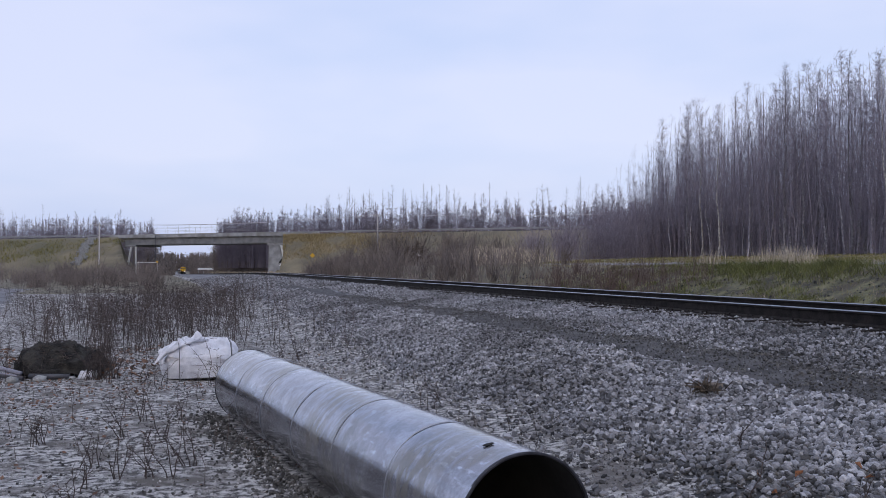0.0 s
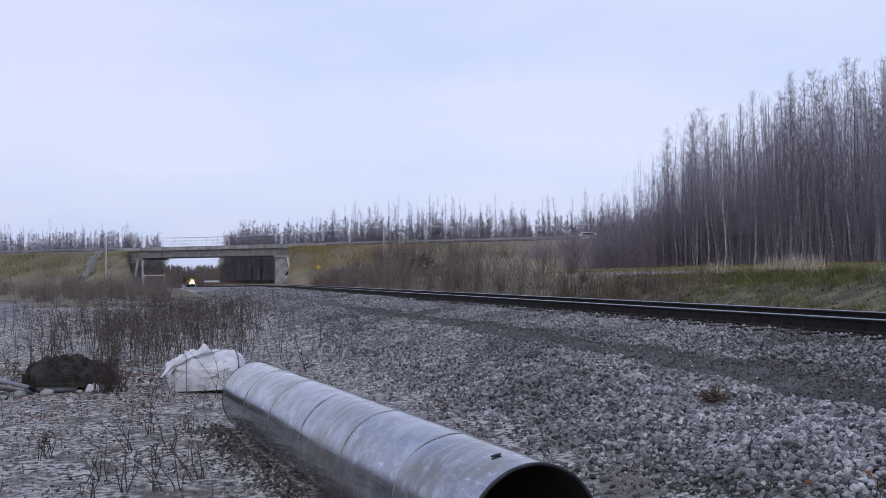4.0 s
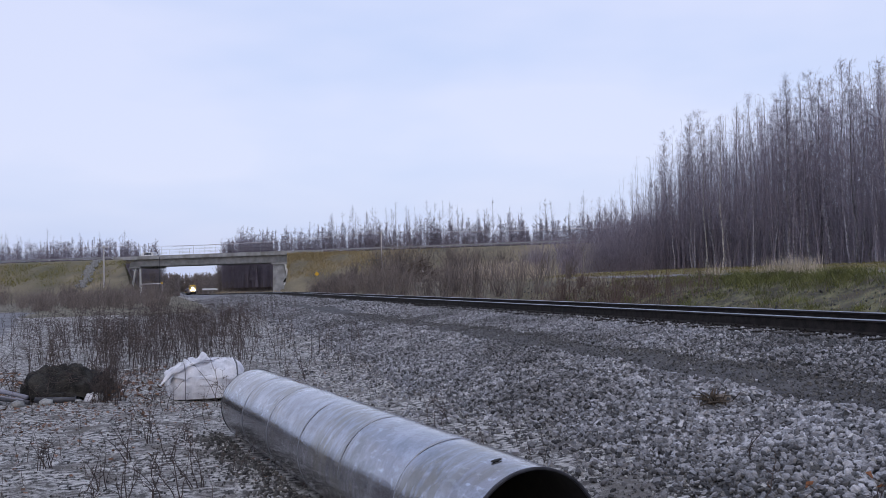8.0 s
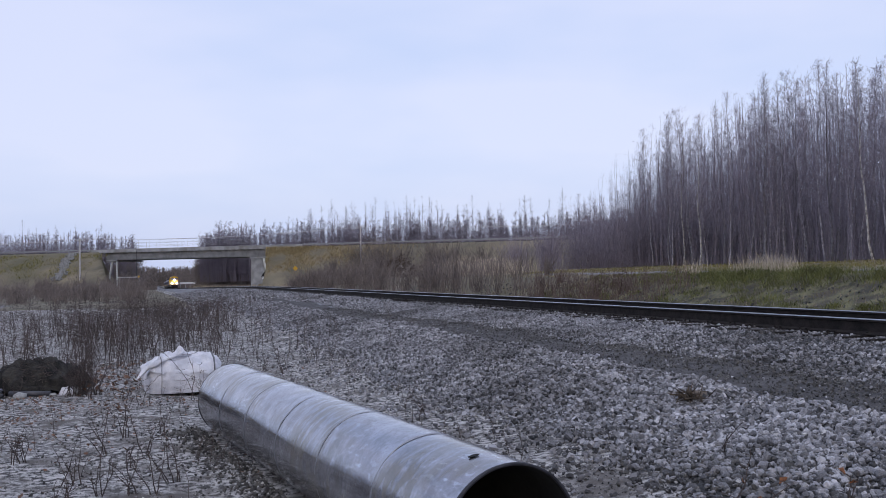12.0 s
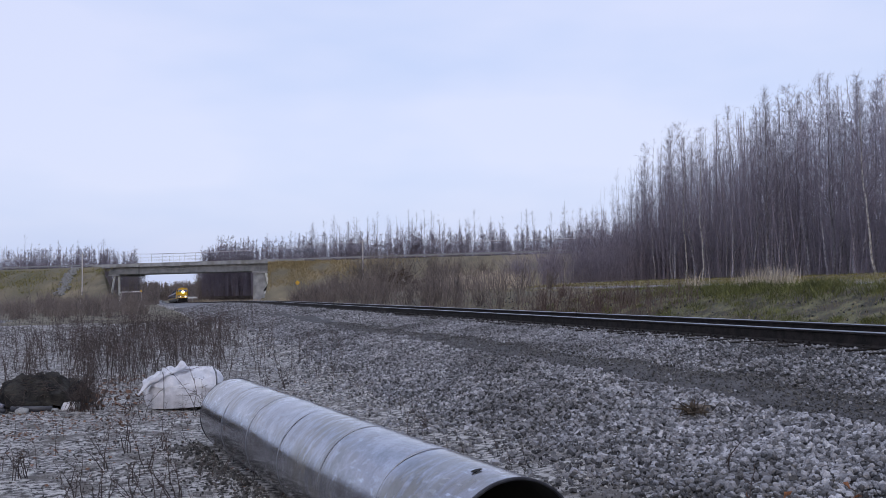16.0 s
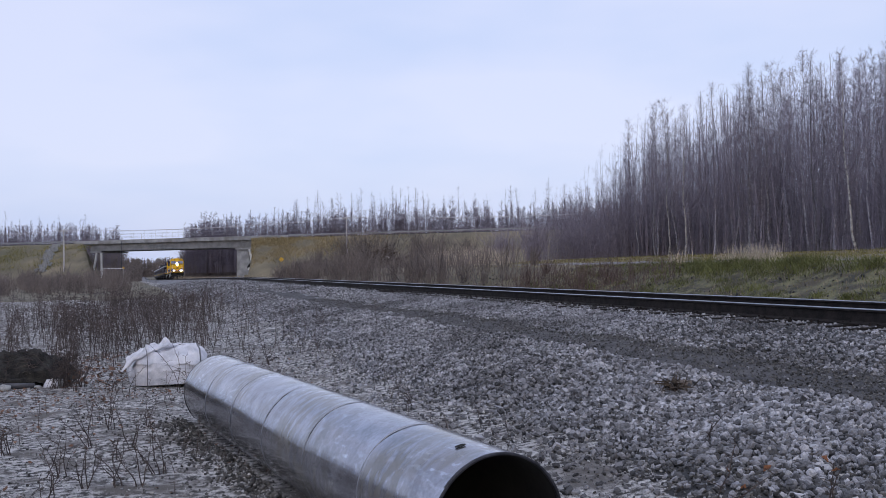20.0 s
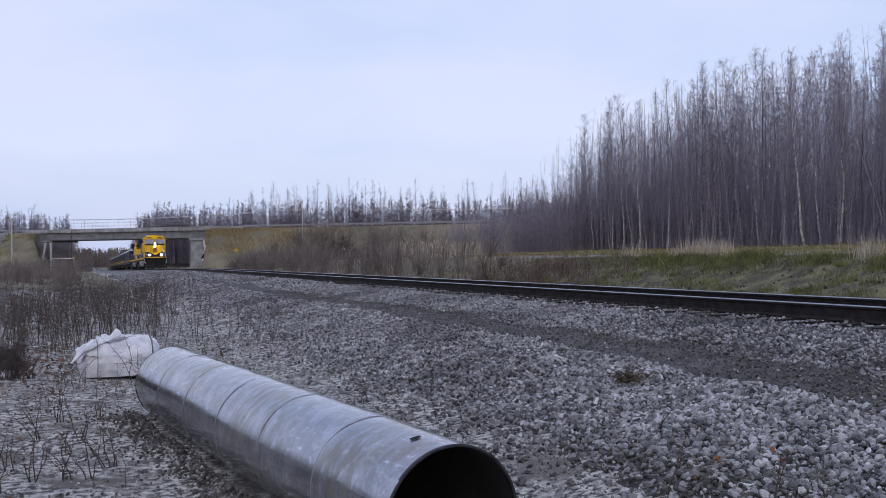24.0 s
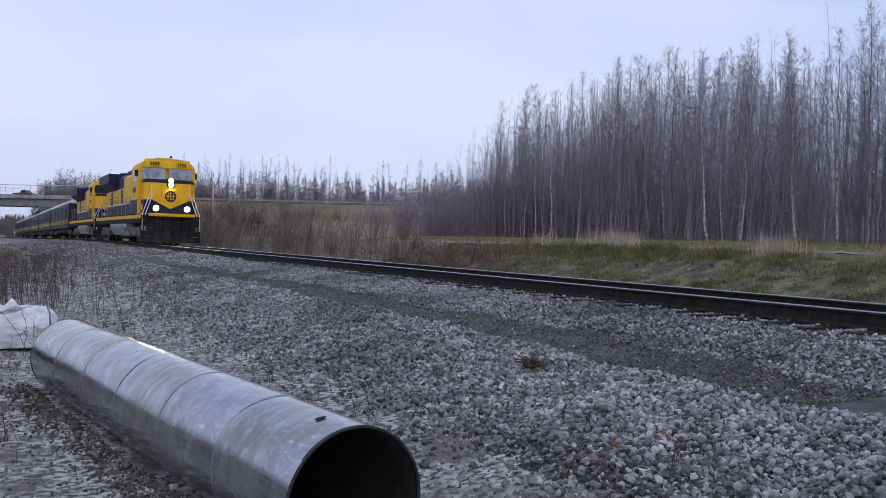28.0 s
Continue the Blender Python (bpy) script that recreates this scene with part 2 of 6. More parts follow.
def weather_pipe(m):
    """Zinc bloom in slanting flecks, a patchy gloss, and brown-green runs of dirt."""
    n, l = m.node_tree.nodes, m.node_tree.links
    bsdf = n["Principled BSDF"]
    co = n.new("ShaderNodeTexCoord")

    def field_of(scale, stretch, turn, lo, hi, detail=5.0):
        mapping, tex, r = n.new("ShaderNodeMapping"), n.new("ShaderNodeTexNoise"), n.new("ShaderNodeValToRGB")
        mapping.inputs["Scale"].default_value, mapping.inputs["Rotation"].default_value = stretch, turn
        tex.inputs["Scale"].default_value, tex.inputs["Detail"].default_value = scale, detail
        r.color_ramp.elements[0].position, r.color_ramp.elements[1].position = lo, hi
        l.new(co.outputs["Object"], mapping.inputs["Vector"])
        l.new(mapping.outputs["Vector"], tex.inputs["Vector"])
        l.new(tex.outputs["Fac"], r.inputs["Fac"])
        return r.outputs["Color"]

    def times(a, b):
        k = n.new("ShaderNodeMath")
        k.operation = "MULTIPLY"
        l.new(a, k.inputs[0])
        if isinstance(b, float):
            k.inputs[1].default_value = b
        else:
            l.new(b, k.inputs[1])
        return k.outputs[0]

    def over(fac, colour):
        mix = n.new("ShaderNodeMix")
        mix.data_type = "RGBA"
        l.new(fac, mix.inputs["Factor"])
        l.new(bsdf.inputs["Base Color"].links[0].from_socket, mix.inputs["A"])
        mix.inputs["B"].default_value = (*colour, 1)
        l.new(mix.outputs["Result"], bsdf.inputs["Base Color"])

    bloom = times(field_of(30.0, (1.0, 1.0, 0.35), (0.5, 0.4, 0.0), 0.56, 0.66), field_of(2.2, (1, 1, 1), (0, 0, 0), 0.42, 0.62))
    over(times(bloom, 0.6), (0.66, 0.71, 0.78))
    runs = times(field_of(7.0, (1.0, 1.0, 2.6), (0, 0, 0), 0.38, 0.56), field_of(1.1, (1, 1, 1.4), (0, 0, 0), 0.42, 0.56))
    over(times(runs, 0.7), (0.125, 0.113, 0.078))
    patch = field_of(3.4, (1, 1, 1), (0, 0, 0), 0.35, 0.70)
    gloss = n.new("ShaderNodeMapRange")
    gloss.inputs["To Min"].default_value, gloss.inputs["To Max"].default_value = 0.10, 0.24
    l.new(patch, gloss.inputs["Value"])
    l.new(gloss.outputs[0], bsdf.inputs["Roughness"])
    metal = n.new("ShaderNodeMapRange")
    metal.inputs["To Min"].default_value, metal.inputs["To Max"].default_value = 0.95, 0.45
    l.new(runs, metal.inputs["Value"])
    l.new(metal.outputs[0], bsdf.inputs["Metallic"])


# ---- mesh helpers ----
def raw_mesh(name, verts, faces, smooth=False):
    """A mesh from arrays of points and of faces that all have the same number of corners."""
    verts, faces = np.asarray(verts, np.float32), np.asarray(faces, np.int32)
    me = bpy.data.meshes.new(name)
    me.vertices.add(len(verts))
    me.vertices.foreach_set("co", verts.ravel())
    k = faces.shape[1]
    me.loops.add(faces.size)
    me.loops.foreach_set("vertex_index", faces.ravel())
    me.polygons.add(len(faces))
    me.polygons.foreach_set("loop_start", np.arange(0, faces.size, k, dtype=np.int32))
    me.polygons.foreach_set("loop_total", np.full(len(faces), k, np.int32))
    me.polygons.foreach_set("use_smooth", np.full(len(faces), smooth))
    me.update(calc_edges=True)
    return me


def tubes(segs, sides=3):
    """Points and quads of thin tapered rods; segs: rows x0 y0 z0 x1 y1 z1 r0 r1."""
    s = np.asarray(segs, float)
    a, b, r0, r1 = s[:, :3], s[:, 3:6], s[:, 6], s[:, 7]
    d = b - a
    d /= np.linalg.norm(d, axis=1, keepdims=True) + 1e-9
    ref = np.where(np.abs(d[:, 2:3]) > 0.9, [[1.0, 0, 0]], [[0, 0, 1.0]])
    u = np.cross(d, ref)
    u /= np.linalg.norm(u, axis=1, keepdims=True) + 1e-9
    v = np.cross(d, u)
    pts = []
    for p, r in ((a, r0), (b, r1)):
        for k in range(sides):
            w = 2 * np.pi * k / sides
            pts.append(p + r[:, None] * (np.cos(w) * u + np.sin(w) * v))
    pts = np.stack(pts, 1)
    base = np.arange(len(s))[:, None] * 2 * sides
    quads = [np.concatenate([base + k, base + (k + 1) % sides, base + sides + (k + 1) % sides, base + sides + k], 1) for k in range(sides)]
    return pts.reshape(-1, 3), np.concatenate(quads)


def bent_tube(pts, radii, sides=5):
    """Points and quads of one bent tube through pts."""
    v, f = [], []
    for i, p in enumerate(pts):
        d = Vector(pts[min(i + 1, len(pts) - 1)]) - Vector(pts[max(i - 1, 0)])
        q = d.to_track_quat("Z", "Y")
        v += [tuple(Vector(p) + q @ Vector((radii[i] * math.cos(2 * math.pi * k / sides), radii[i] * math.sin(2 * math.pi * k / sides), 0))) for k in range(sides)]
        if i:
            f += [[(i - 1) * sides + k, (i - 1) * sides + (k + 1) % sides, i * sides + (k + 1) % sides, i * sides + k] for k in range(sides)]
    return v, f


def link(name, me, material, parent=None, label="", kind="", m=None):
    ob = new(name, me)
    if material is not None and not me.materials:
        me.materials.append(material)
    if parent is not None:
        ob.parent = parent
    if m is not None:
        ob.matrix_basis = m
    return tagged(ob, label=label, kind=kind)


def part(name, bm, material, parent, label="", smooth=False):
    """Links a bmesh as one mesh under a thing or part."""
    me = bpy.data.meshes.new(name)
    bmesh.ops.recalc_face_normals(bm, faces=bm.faces)
    bm.to_mesh(me)
    bm.free()
    for p in me.polygons:
        p.use_smooth = smooth
    return link(name, me, material, parent, label)


def thing(name, label, category, m=None, group="", kind=""):
    ob = new(name)
    if m is not None:
        ob.matrix_basis = m
    return tagged(ob, label, category, group, kind)


def box(x0, x1, y0, y1, z0, z1, bevel=0.0, bm=None):
    b = bmesh.new()
    bmesh.ops.create_cube(b, size=1.0, matrix=Matrix.LocRotScale(((x0 + x1) / 2, (y0 + y1) / 2, (z0 + z1) / 2), None, (x1 - x0, y1 - y0, z1 - z0)))
    if bevel:
        bmesh.ops.bevel(b, geom=b.edges[:], offset=bevel, segments=2, affect="EDGES")
    return merge(bm, b)


def merge(bm, b):
    if bm is None:
        return b
    me = bpy.data.meshes.new("temporary")
    b.to_mesh(me)
    b.free()
    bm.from_mesh(me)
    bpy.data.meshes.remove(me)
    return bm


def cyl(a, b, r, r2=None, sides=12, bm=None):
    a, b = Vector(a), Vector(b)
    c = bmesh.new()
    turn = (b - a).to_track_quat("Z", "Y").to_matrix().to_4x4()
    bmesh.ops.create_cone(c, cap_ends=True, segments=sides, radius1=r, radius2=r if r2 is None else r2, depth=(b - a).length, matrix=Matrix.Translation((a + b) / 2) @ turn)
    return merge(bm, c)


def prism(profile, y0, y1, axis="y", bm=None, bevel=0.0):
    """A closed outline of (u, v) pairs pushed from y0 to y1 along an axis."""
    b = bmesh.new()
    put = {"y": lambda u, v, w: (u, w, v), "x": lambda u, v, w: (w, u, v), "z": lambda u, v, w: (u, v, w)}[axis]
    lo, hi = [b.verts.new(put(u, v, y0)) for u, v in profile], [b.verts.new(put(u, v, y1)) for u, v in profile]
    b.faces.new(lo[::-1]), b.faces.new(hi)
    for i in range(len(lo)):
        j = (i + 1) % len(lo)
        b.faces.new((lo[i], lo[j], hi[j], hi[i]))
    if bevel:
        bmesh.ops.bevel(b, geom=b.edges[:], offset=bevel, segments=2, affect="EDGES")
    return merge(bm, b)


rng = np.random.default_rng(7)
TRACK_X, RAIL_TOP, GAUGE = 9.1, 0.96, 1.435
PROFILE_X = [-400, -40, -6, 0.8, 2.2, 3.0, 3.9, 5.3, 6.1, 7.3, 7.8, 10.7, 11.7, 12.6, 13.6, 15.6, 17, 22, 34, 60, 400]
PROFILE_Z = [-0.4, -0.2, 0.0, 0.0, 0.02, 0.13, 0.26, 0.52, 0.55, 0.675, 0.738, 0.742, 0.44, 0.5, 0.9, 1.46, 1.50, 1.58, 2.0, 2.2, 2.2]


def drop(y):
    """How far the line has fallen: level past the camera, then down at 0.85 in a hundred."""
    y = np.asarray(y, float)
    return 0.0085 * np.where(y < 110, np.clip(y - 60, 0, None) ** 2 / 100, np.minimum(y, 760) - 85)


def ground_z(x, y):
    """Height of the ground: banks along the track, with small swells."""
    x, y = np.asarray(x, float), np.asarray(y, float)
    z = np.interp(x, PROFILE_X, PROFILE_Z)
    k = np.clip((y - 70) / 45, 0, 1)
    z = np.where(x > 11.7, z + (0.3 - z) * k * k * (3 - 2 * k), z) - drop(y)
    calm = np.clip(np.abs(x - TRACK_X) - 1.7, 0, 1)
    return z + calm * (0.025 * np.sin(1.3 * x + 0.7 * y) + 0.02 * np.sin(2.9 * y - 1.7 * x) + 0.03 * np.sin(0.31 * y + 0.5 * x))


# ---- ground: one sheet to the horizon ----
def build_ground():
    gx = np.unique(np.concatenate([np.linspace(-3, 18, 106), np.linspace(18, 60, 43), np.linspace(-40, -3, 60), [-3000, -1500, -700, -400, -200, -100, -60, 80, 110, 160, 250, 400, 700, 1500, 3000]]))
    gy = np.unique(np.concatenate([np.linspace(-20, 30, 251), np.linspace(30, 90, 121), np.linspace(90, 300, 71), [-3000, -1000, -300, -100, -50, 350, 420, 500, 650, 900, 1300, 1900, 3000]]))
    X, Y = np.meshgrid(gx, gy, indexing="ij")
    Z = ground_z(X, Y)
    idx = np.arange(X.size).reshape(X.shape)
    quads = np.stack([idx[:-1, :-1], idx[1:, :-1], idx[1:, 1:], idx[:-1, 1:]], -1).reshape(-1, 4)
    me = raw_mesh("ground", np.stack([X, Y, Z], -1).reshape(-1, 3), quads, True)
    for k in ("ground", "ballast_gap_shade", "lane", "verge", "forest_floor", "field", "gravel_road"):
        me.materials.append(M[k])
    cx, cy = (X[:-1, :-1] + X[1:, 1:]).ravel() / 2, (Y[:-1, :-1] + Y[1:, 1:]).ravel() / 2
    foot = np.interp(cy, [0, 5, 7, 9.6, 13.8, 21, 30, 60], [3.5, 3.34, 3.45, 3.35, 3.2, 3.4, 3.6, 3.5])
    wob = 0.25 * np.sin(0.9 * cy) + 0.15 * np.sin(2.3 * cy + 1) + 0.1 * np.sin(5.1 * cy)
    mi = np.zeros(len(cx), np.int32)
    # under the loose stones the sheet takes the painted gap shade
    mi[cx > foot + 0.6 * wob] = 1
    mi[(cx > foot + 0.6 * wob) & (cy > 13 + 4 * wob) & (cx < 7.8)] = 6
    mi[(cx > 5.15 + 0.3 * wob) & (cx < 6.15 + 0.3 * wob) & (cy < 60)] = 2
    mi[cx > 11.6] = 3
    mi[(cx > 11.6) & (cy > 31 + 5 * wob)] = 5
    mi[cx > 19 + wob] = 5
    mi[cx > 31 + 2 * wob] = 4
    mi[(cx < -25 + 3 * wob) | ((cy > 55) & (cx < 2.2))] = 5
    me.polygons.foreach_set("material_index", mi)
    return link("ground", me, None, label="silty ground with a gravel bank, mossy verge and dry field", kind="structure")


ground = build_ground()


# a gravel track on the far verge and another beside the weeds
def strip(name, pts, half, material, label, lift=0.012):
    v, f = [], []
    for i, (x, y) in enumerate(pts):
        a, b = pts[max(i - 1, 0)], pts[min(i + 1, len(pts) - 1)]
        d = Vector((b[0] - a[0], b[1] - a[1])).normalized()
        n = Vector((-d.y, d.x))
        for k in range(7):
            o = (k / 3 - 1) * half
            q = (x + n.x * o, y + n.y * o)
            v.append((q[0], q[1], float(ground_z(q[0], q[1])) + lift - 0.07 * (k in (0, 6))))
        if i:
            for k in range(6):
                f.append([(i - 1) * 7 + k, (i - 1) * 7 + k + 1, i * 7 + k + 1, i * 7 + k])
    return link(name, raw_mesh(name, v, f, True), material, label=label, kind="structure")


strip("gravel_path", [(19.5 + 0.004 * (y - 15) ** 1.5, y) for y in np.linspace(15, 46, 60)], 1.7, M["gravel_road"], "grey gravel path behind the grassy verge", 0.03)
strip("gravel_lot", [(-7.6 - 0.1 * (y - 20) + 0.25 * math.sin(y * 0.2), y) for y in np.linspace(18, 70, 60)], 3.4, M["gravel_road"], "open grey gravel lane beside the dry weeds", 0.05)

# ---- the road on its bank, and the bridge ----
B0, B1 = Vector((-8.2, 274.8)), Vector((32.1, 244.8))
ROAD = (B1 - B0).normalized()
FRONT = Vector((ROAD.y, -ROAD.x))
DECK, ROADHALF = 9.85, 6.0


def on_road(s, o):
    """Ground place s metres along the road from the bridge's left end, o metres out on the camera's side."""
    return B0 + ROAD * s + FRONT * o


SPAN = (B1 - B0).length


def build_bank(name, cuts, cap, label):
    """A bank with grassed sides; cap(x) holds its end back from the track."""
    v, f = [], []
    prof = [(-32, 0.2), (-24, 3.2), (-14, 7.4), (-8, 9.75), (0, 9.8), (7.4, 9.75), (9, 9.1), (11, 8.4), (13.5, 7.4), (16, 6.3), (18.5, 5.2), (21, 4.1), (23.5, 2.9), (26, 1.7), (28.5, 0.7), (31, -0.3), (34, -1.5), (37, -2.6)]
    for s in cuts:
        for o, z in prof:
            p = on_road(s, o)
            bump = 0.22 * math.sin(s * 0.21 + o * 0.5) + 0.18 * math.sin(s * 0.53 - o * 0.3) if 8 < o < 28 else 0
            v.append((p.x, p.y, min(z + bump, max(-2.6, cap(p.x, p.y)))))
    k = len(prof)
    for i in range(len(cuts) - 1):
        for j in range(k - 1):
            f.append([i * k + j, i * k + j + 1, (i + 1) * k + j + 1, (i + 1) * k + j])
    return link(name, raw_mesh(name, v, f, True), M["slope"], label=label, kind="structure")


build_bank("road_bank", np.concatenate([np.linspace(-900, -30, 60), np.linspace(-28, 26, 140)]), lambda x, y: (-0.0415 * y - x) * 4, "grass-grown road bank with dry yellow grass")
build_bank("road_bank", np.concatenate([np.linspace(48, 95, 130), np.linspace(98, SPAN + 330, 50)]), lambda x, y: (x - 0.1155 * y) * 5, "grass-grown road bank with dry yellow grass")


def slab_along(s0, s1, o0, o1, z0, z1, bevel=0.0):
    """A box laid along the road."""
    bm = box(s0, s1, o0, o1, z0, z1, bevel)
    m = Matrix(((ROAD.x, FRONT.x, 0, B0.x), (ROAD.y, FRONT.y, 0, B0.y), (0, 0, 1, 0), (0, 0, 0, 1)))
    bmesh.ops.transform(bm, matrix=m, verts=bm.verts)
    return bm


part("road", slab_along(-900, SPAN + 330, -ROADHALF + 0.4, ROADHALF - 0.4, DECK - 0.02, DECK + 0.06), M["asphalt"], None)["kind"] = "structure"
bpy.data.objects["road"]["label"] = "two-lane asphalt road on the bank"


def along(bm):
    """Lays a mesh from road space (s, o, z) into the world."""
    bmesh.ops.transform(bm, matrix=Matrix(((ROAD.x, FRONT.x, 0, B0.x), (ROAD.y, FRONT.y, 0, B0.y), (0, 0, 1, 0), (0, 0, 0, 1))), verts=bm.verts)
    return bm


def build_bridge():
    b = thing("overpass_bridge", "concrete girder overpass carrying a road over the track", "bridge")
    part("deck", slab_along(-1.2, SPAN + 1.2, -ROADHALF - 0.4, ROADHALF + 0.6, DECK - 0.42, DECK - 0.03, 0.03), M["concrete"], b)
    for k in range(6):
        o = -5.2 + k * 2.13
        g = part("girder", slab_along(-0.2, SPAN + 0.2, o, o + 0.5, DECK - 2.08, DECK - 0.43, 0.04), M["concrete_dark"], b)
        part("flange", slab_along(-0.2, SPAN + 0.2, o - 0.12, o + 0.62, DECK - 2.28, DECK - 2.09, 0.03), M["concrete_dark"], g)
    for o in (-ROADHALF - 0.45, ROADHALF + 0.45):
        part("parapet", slab_along(-5.0, SPAN + 11.0, o - 0.12, o + 0.34, DECK - 0.34, DECK + 0.62, 0.03), M["concrete"], b)
        fence = thing("chain_fence", "", "")
        fence.parent = b
        for s in np.linspace(0.5, SPAN - 0.5, 15):
            p = on_road(s, o + 0.1)
            part("post", cyl((p.x, p.y, DECK + 0.6), (p.x, p.y, DECK + 3.0), 0.035, sides=6), M["galv"], fence)
        for z in (1.2, 2.1, 2.95):
            p, q = on_road(0.5, o + 0.1), on_road(SPAN - 0.5, o + 0.1)
            part("rail", cyl((p.x, p.y, DECK + z), (q.x, q.y, DECK + z), 0.022, sides=6), M["galv"], fence)
    # track side of the far abutment: a broad wall, its raking outer edge and pale strut
    hi = DECK - 2.29
    wall = along(prism([(SPAN - 4.6, -3.2), (SPAN + 0.9, -3.2), (SPAN - 1.2, hi), (SPAN - 4.4, hi)], -5.2, 5.6, "y", bevel=0.06))
    part("abutment", wall, M["concrete"], b)
    part("cap_beam", slab_along(SPAN - 4.6, SPAN + 0.3, -5.6, 6.0, hi - 0.55, hi - 0.02, 0.04), M["concrete"], b)
    part("strut", along(prism([(SPAN - 0.6, hi - 0.56), (SPAN - 0.1, hi - 0.56), (SPAN + 1.85, -1.6), (SPAN + 1.3, -1.6)], 5.75, 6.2, "y")), M["white_rail"], b, "pale raking strut")
    part("daub", along(prism([(SPAN - 1.5, 2.2), (SPAN - 0.6, 2.4), (SPAN - 0.2, 3.4), (SPAN - 0.5, 3.5), (SPAN - 1.0, 2.9)], 5.61, 5.63, "y")), M["black"], b, "dark daub on the wall")
    part("daub", along(prism([(SPAN - 1.3, 1.6), (SPAN - 0.4, 1.7), (SPAN - 0.4, 2.3), (SPAN - 0.9, 2.1)], 5.61, 5.63, "y")), M["white_rail"], b, "white daub on the wall")
    for s0, s1 in ((SPAN + 1.25, SPAN + 10.5), (-7.5, -1.25)):
        part("wing_wall", slab_along(s0, s1, ROADHALF + 0.38, ROADHALF + 0.72, DECK - 1.75, DECK - 0.36, 0.03), M["concrete"], b)
    # near abutment: pale legs before a shaded wall
    part("leg", slab_along(2.9, 3.3, 5.3, 5.7, -3.0, hi, 0.02), M["white_rail"], b, "pale upright leg")
    part("strut", along(prism([(1.5, hi), (1.9, hi), (-0.1, -1.0), (-0.5, -1.0)], 5.3, 5.75, "y")), M["white_rail"], b, "pale raking strut")
    part("cap_beam", slab_along(-0.4, 3.4, -5.6, 6.0, hi - 0.45, hi - 0.02, 0.04), M["concrete"], b)
    return b


build_bridge()


def guard_rail(s0, s1, o):
    g = thing("guard_rail", "galvanised steel guard rail along the road", "guard rail")
    n = int(abs(s1 - s0) / 3.8)
    post = None
    for k in range(n + 1):
        p = on_road(s0 + (s1 - s0) * k / n, o)
        if post is None:
            me = bpy.data.meshes.new("post")
            bb = box(-0.08, 0.08, -0.08, 0.08, 0, 0.8)
            bb.to_mesh(me)
            bb.free()
            post = me
        link("post", post, M["pole"], g, m=pose(p.x, p.y, DECK - 0.1))
    a, z = min(s0, s1), DECK
    part("beam", slab_along(a, max(s0, s1), o + 0.02, o + 0.09, z + 0.38, z + 0.72, 0.03), M["galv"], g)
    return g


guard_rail(-200, -5.2, ROADHALF + 0.6)
guard_rail(SPAN + 11.2, SPAN + 150, ROADHALF + 0.6)


# rock-filled drain down the left bank
def build_drain():
    v, f = [], []
    ico_v, ico_f = ico()
    n = 0
    for _ in range(260):
        u = rng.random()
        p = on_road(-10.2 + 10.3 * u + rng.normal(0, 0.8), 7.6 + 18 * u)
        z = float(np.interp(7.6 + 18 * u, [7.4, 11, 16, 21, 26], [9.75, 8.4, 6.3, 4.1, 1.7])) + 0.1
        r = rng.uniform(0.25, 0.55)
        v.append(ico_v * rng.uniform(0.7, 1.2, (12, 3)) * r + (p.x, p.y, z))
        f.append(ico_f + n)
        n += 12
    link("rock_drain", raw_mesh("rock_drain", np.concatenate(v), np.concatenate(f)), M["cobble"], label="pale rock-filled drain down the bank", kind="stuff")


def ico():
    p = (1 + 5 ** 0.5) / 2
    v = np.array([(-1, p, 0), (1, p, 0), (-1, -p, 0), (1, -p, 0), (0, -1, p), (0, 1, p), (0, -1, -p), (0, 1, -p), (p, 0, -1), (p, 0, 1), (-p, 0, -1), (-p, 0, 1)]) / 1.9
    f = np.array([(0, 11, 5), (0, 5, 1), (0, 1, 7), (0, 7, 10), (0, 10, 11), (1, 5, 9), (5, 11, 4), (11, 10, 2), (10, 7, 6), (7, 1, 8), (3, 9, 4), (3, 4, 2), (3, 2, 6), (3, 6, 8), (3, 8, 9), (4, 9, 5), (2, 4, 11), (6, 2, 10), (8, 6, 7), (9, 8, 1)])
    return v, f


build_drain()


# ---- poles, wires, signs ----
def utility_pole(x, y, z0, z1, label):
    p = thing("utility_pole", label, "pole", pose(x, y, z0))
    h = z1 - z0
    part("shaft", cyl((0, 0, -0.5), (0, 0, h), 0.20, 0.15, 8), M["pale_pole"], p)
    part("crossarm", box(-1.1, 1.1, -0.06, 0.06, h - 0.55, h - 0.42, 0.01), M["pole"], p)
    for k in (-0.95, -0.35, 0.35, 0.95):
        part("insulator", cyl((k, 0, h - 0.42), (k, 0, h - 0.26), 0.05, sides=6), M["concrete"], p)
    return p


def wire(a, b, sag, r=0.03):
    pts = [Vector(a).lerp(Vector(b), t) - Vector((0, 0, sag * 4 * t * (1 - t))) for t in np.linspace(0, 1, 17)]
    v, f = bent_tube(pts, [r] * len(pts), 4)
    link("overhead_wire", raw_mesh("overhead_wire", v, f), M["wire"], label="slack overhead line between the poles")


POLES = []
for s, o, z0, z1 in ((-112, 24, 1.5, 12.5), (8, 26, 1.0, 12.7), (83.8, 20, 4.0, 13.8), (176, 20, 4, 13.6)):
    p = on_road(s, o)
    POLES.append((p.x, p.y, z1))
    utility_pole(p.x, p.y, z0, z1, "weathered wooden utility pole on the bank")
for (ax, ay, az), (bx, by, bz) in zip(POLES, POLES[1:]):
    for k in (-0.9, 0.9):
        wire((ax + k, ay, az - 0.2), (bx + k, by, bz - 0.2), 1.0)


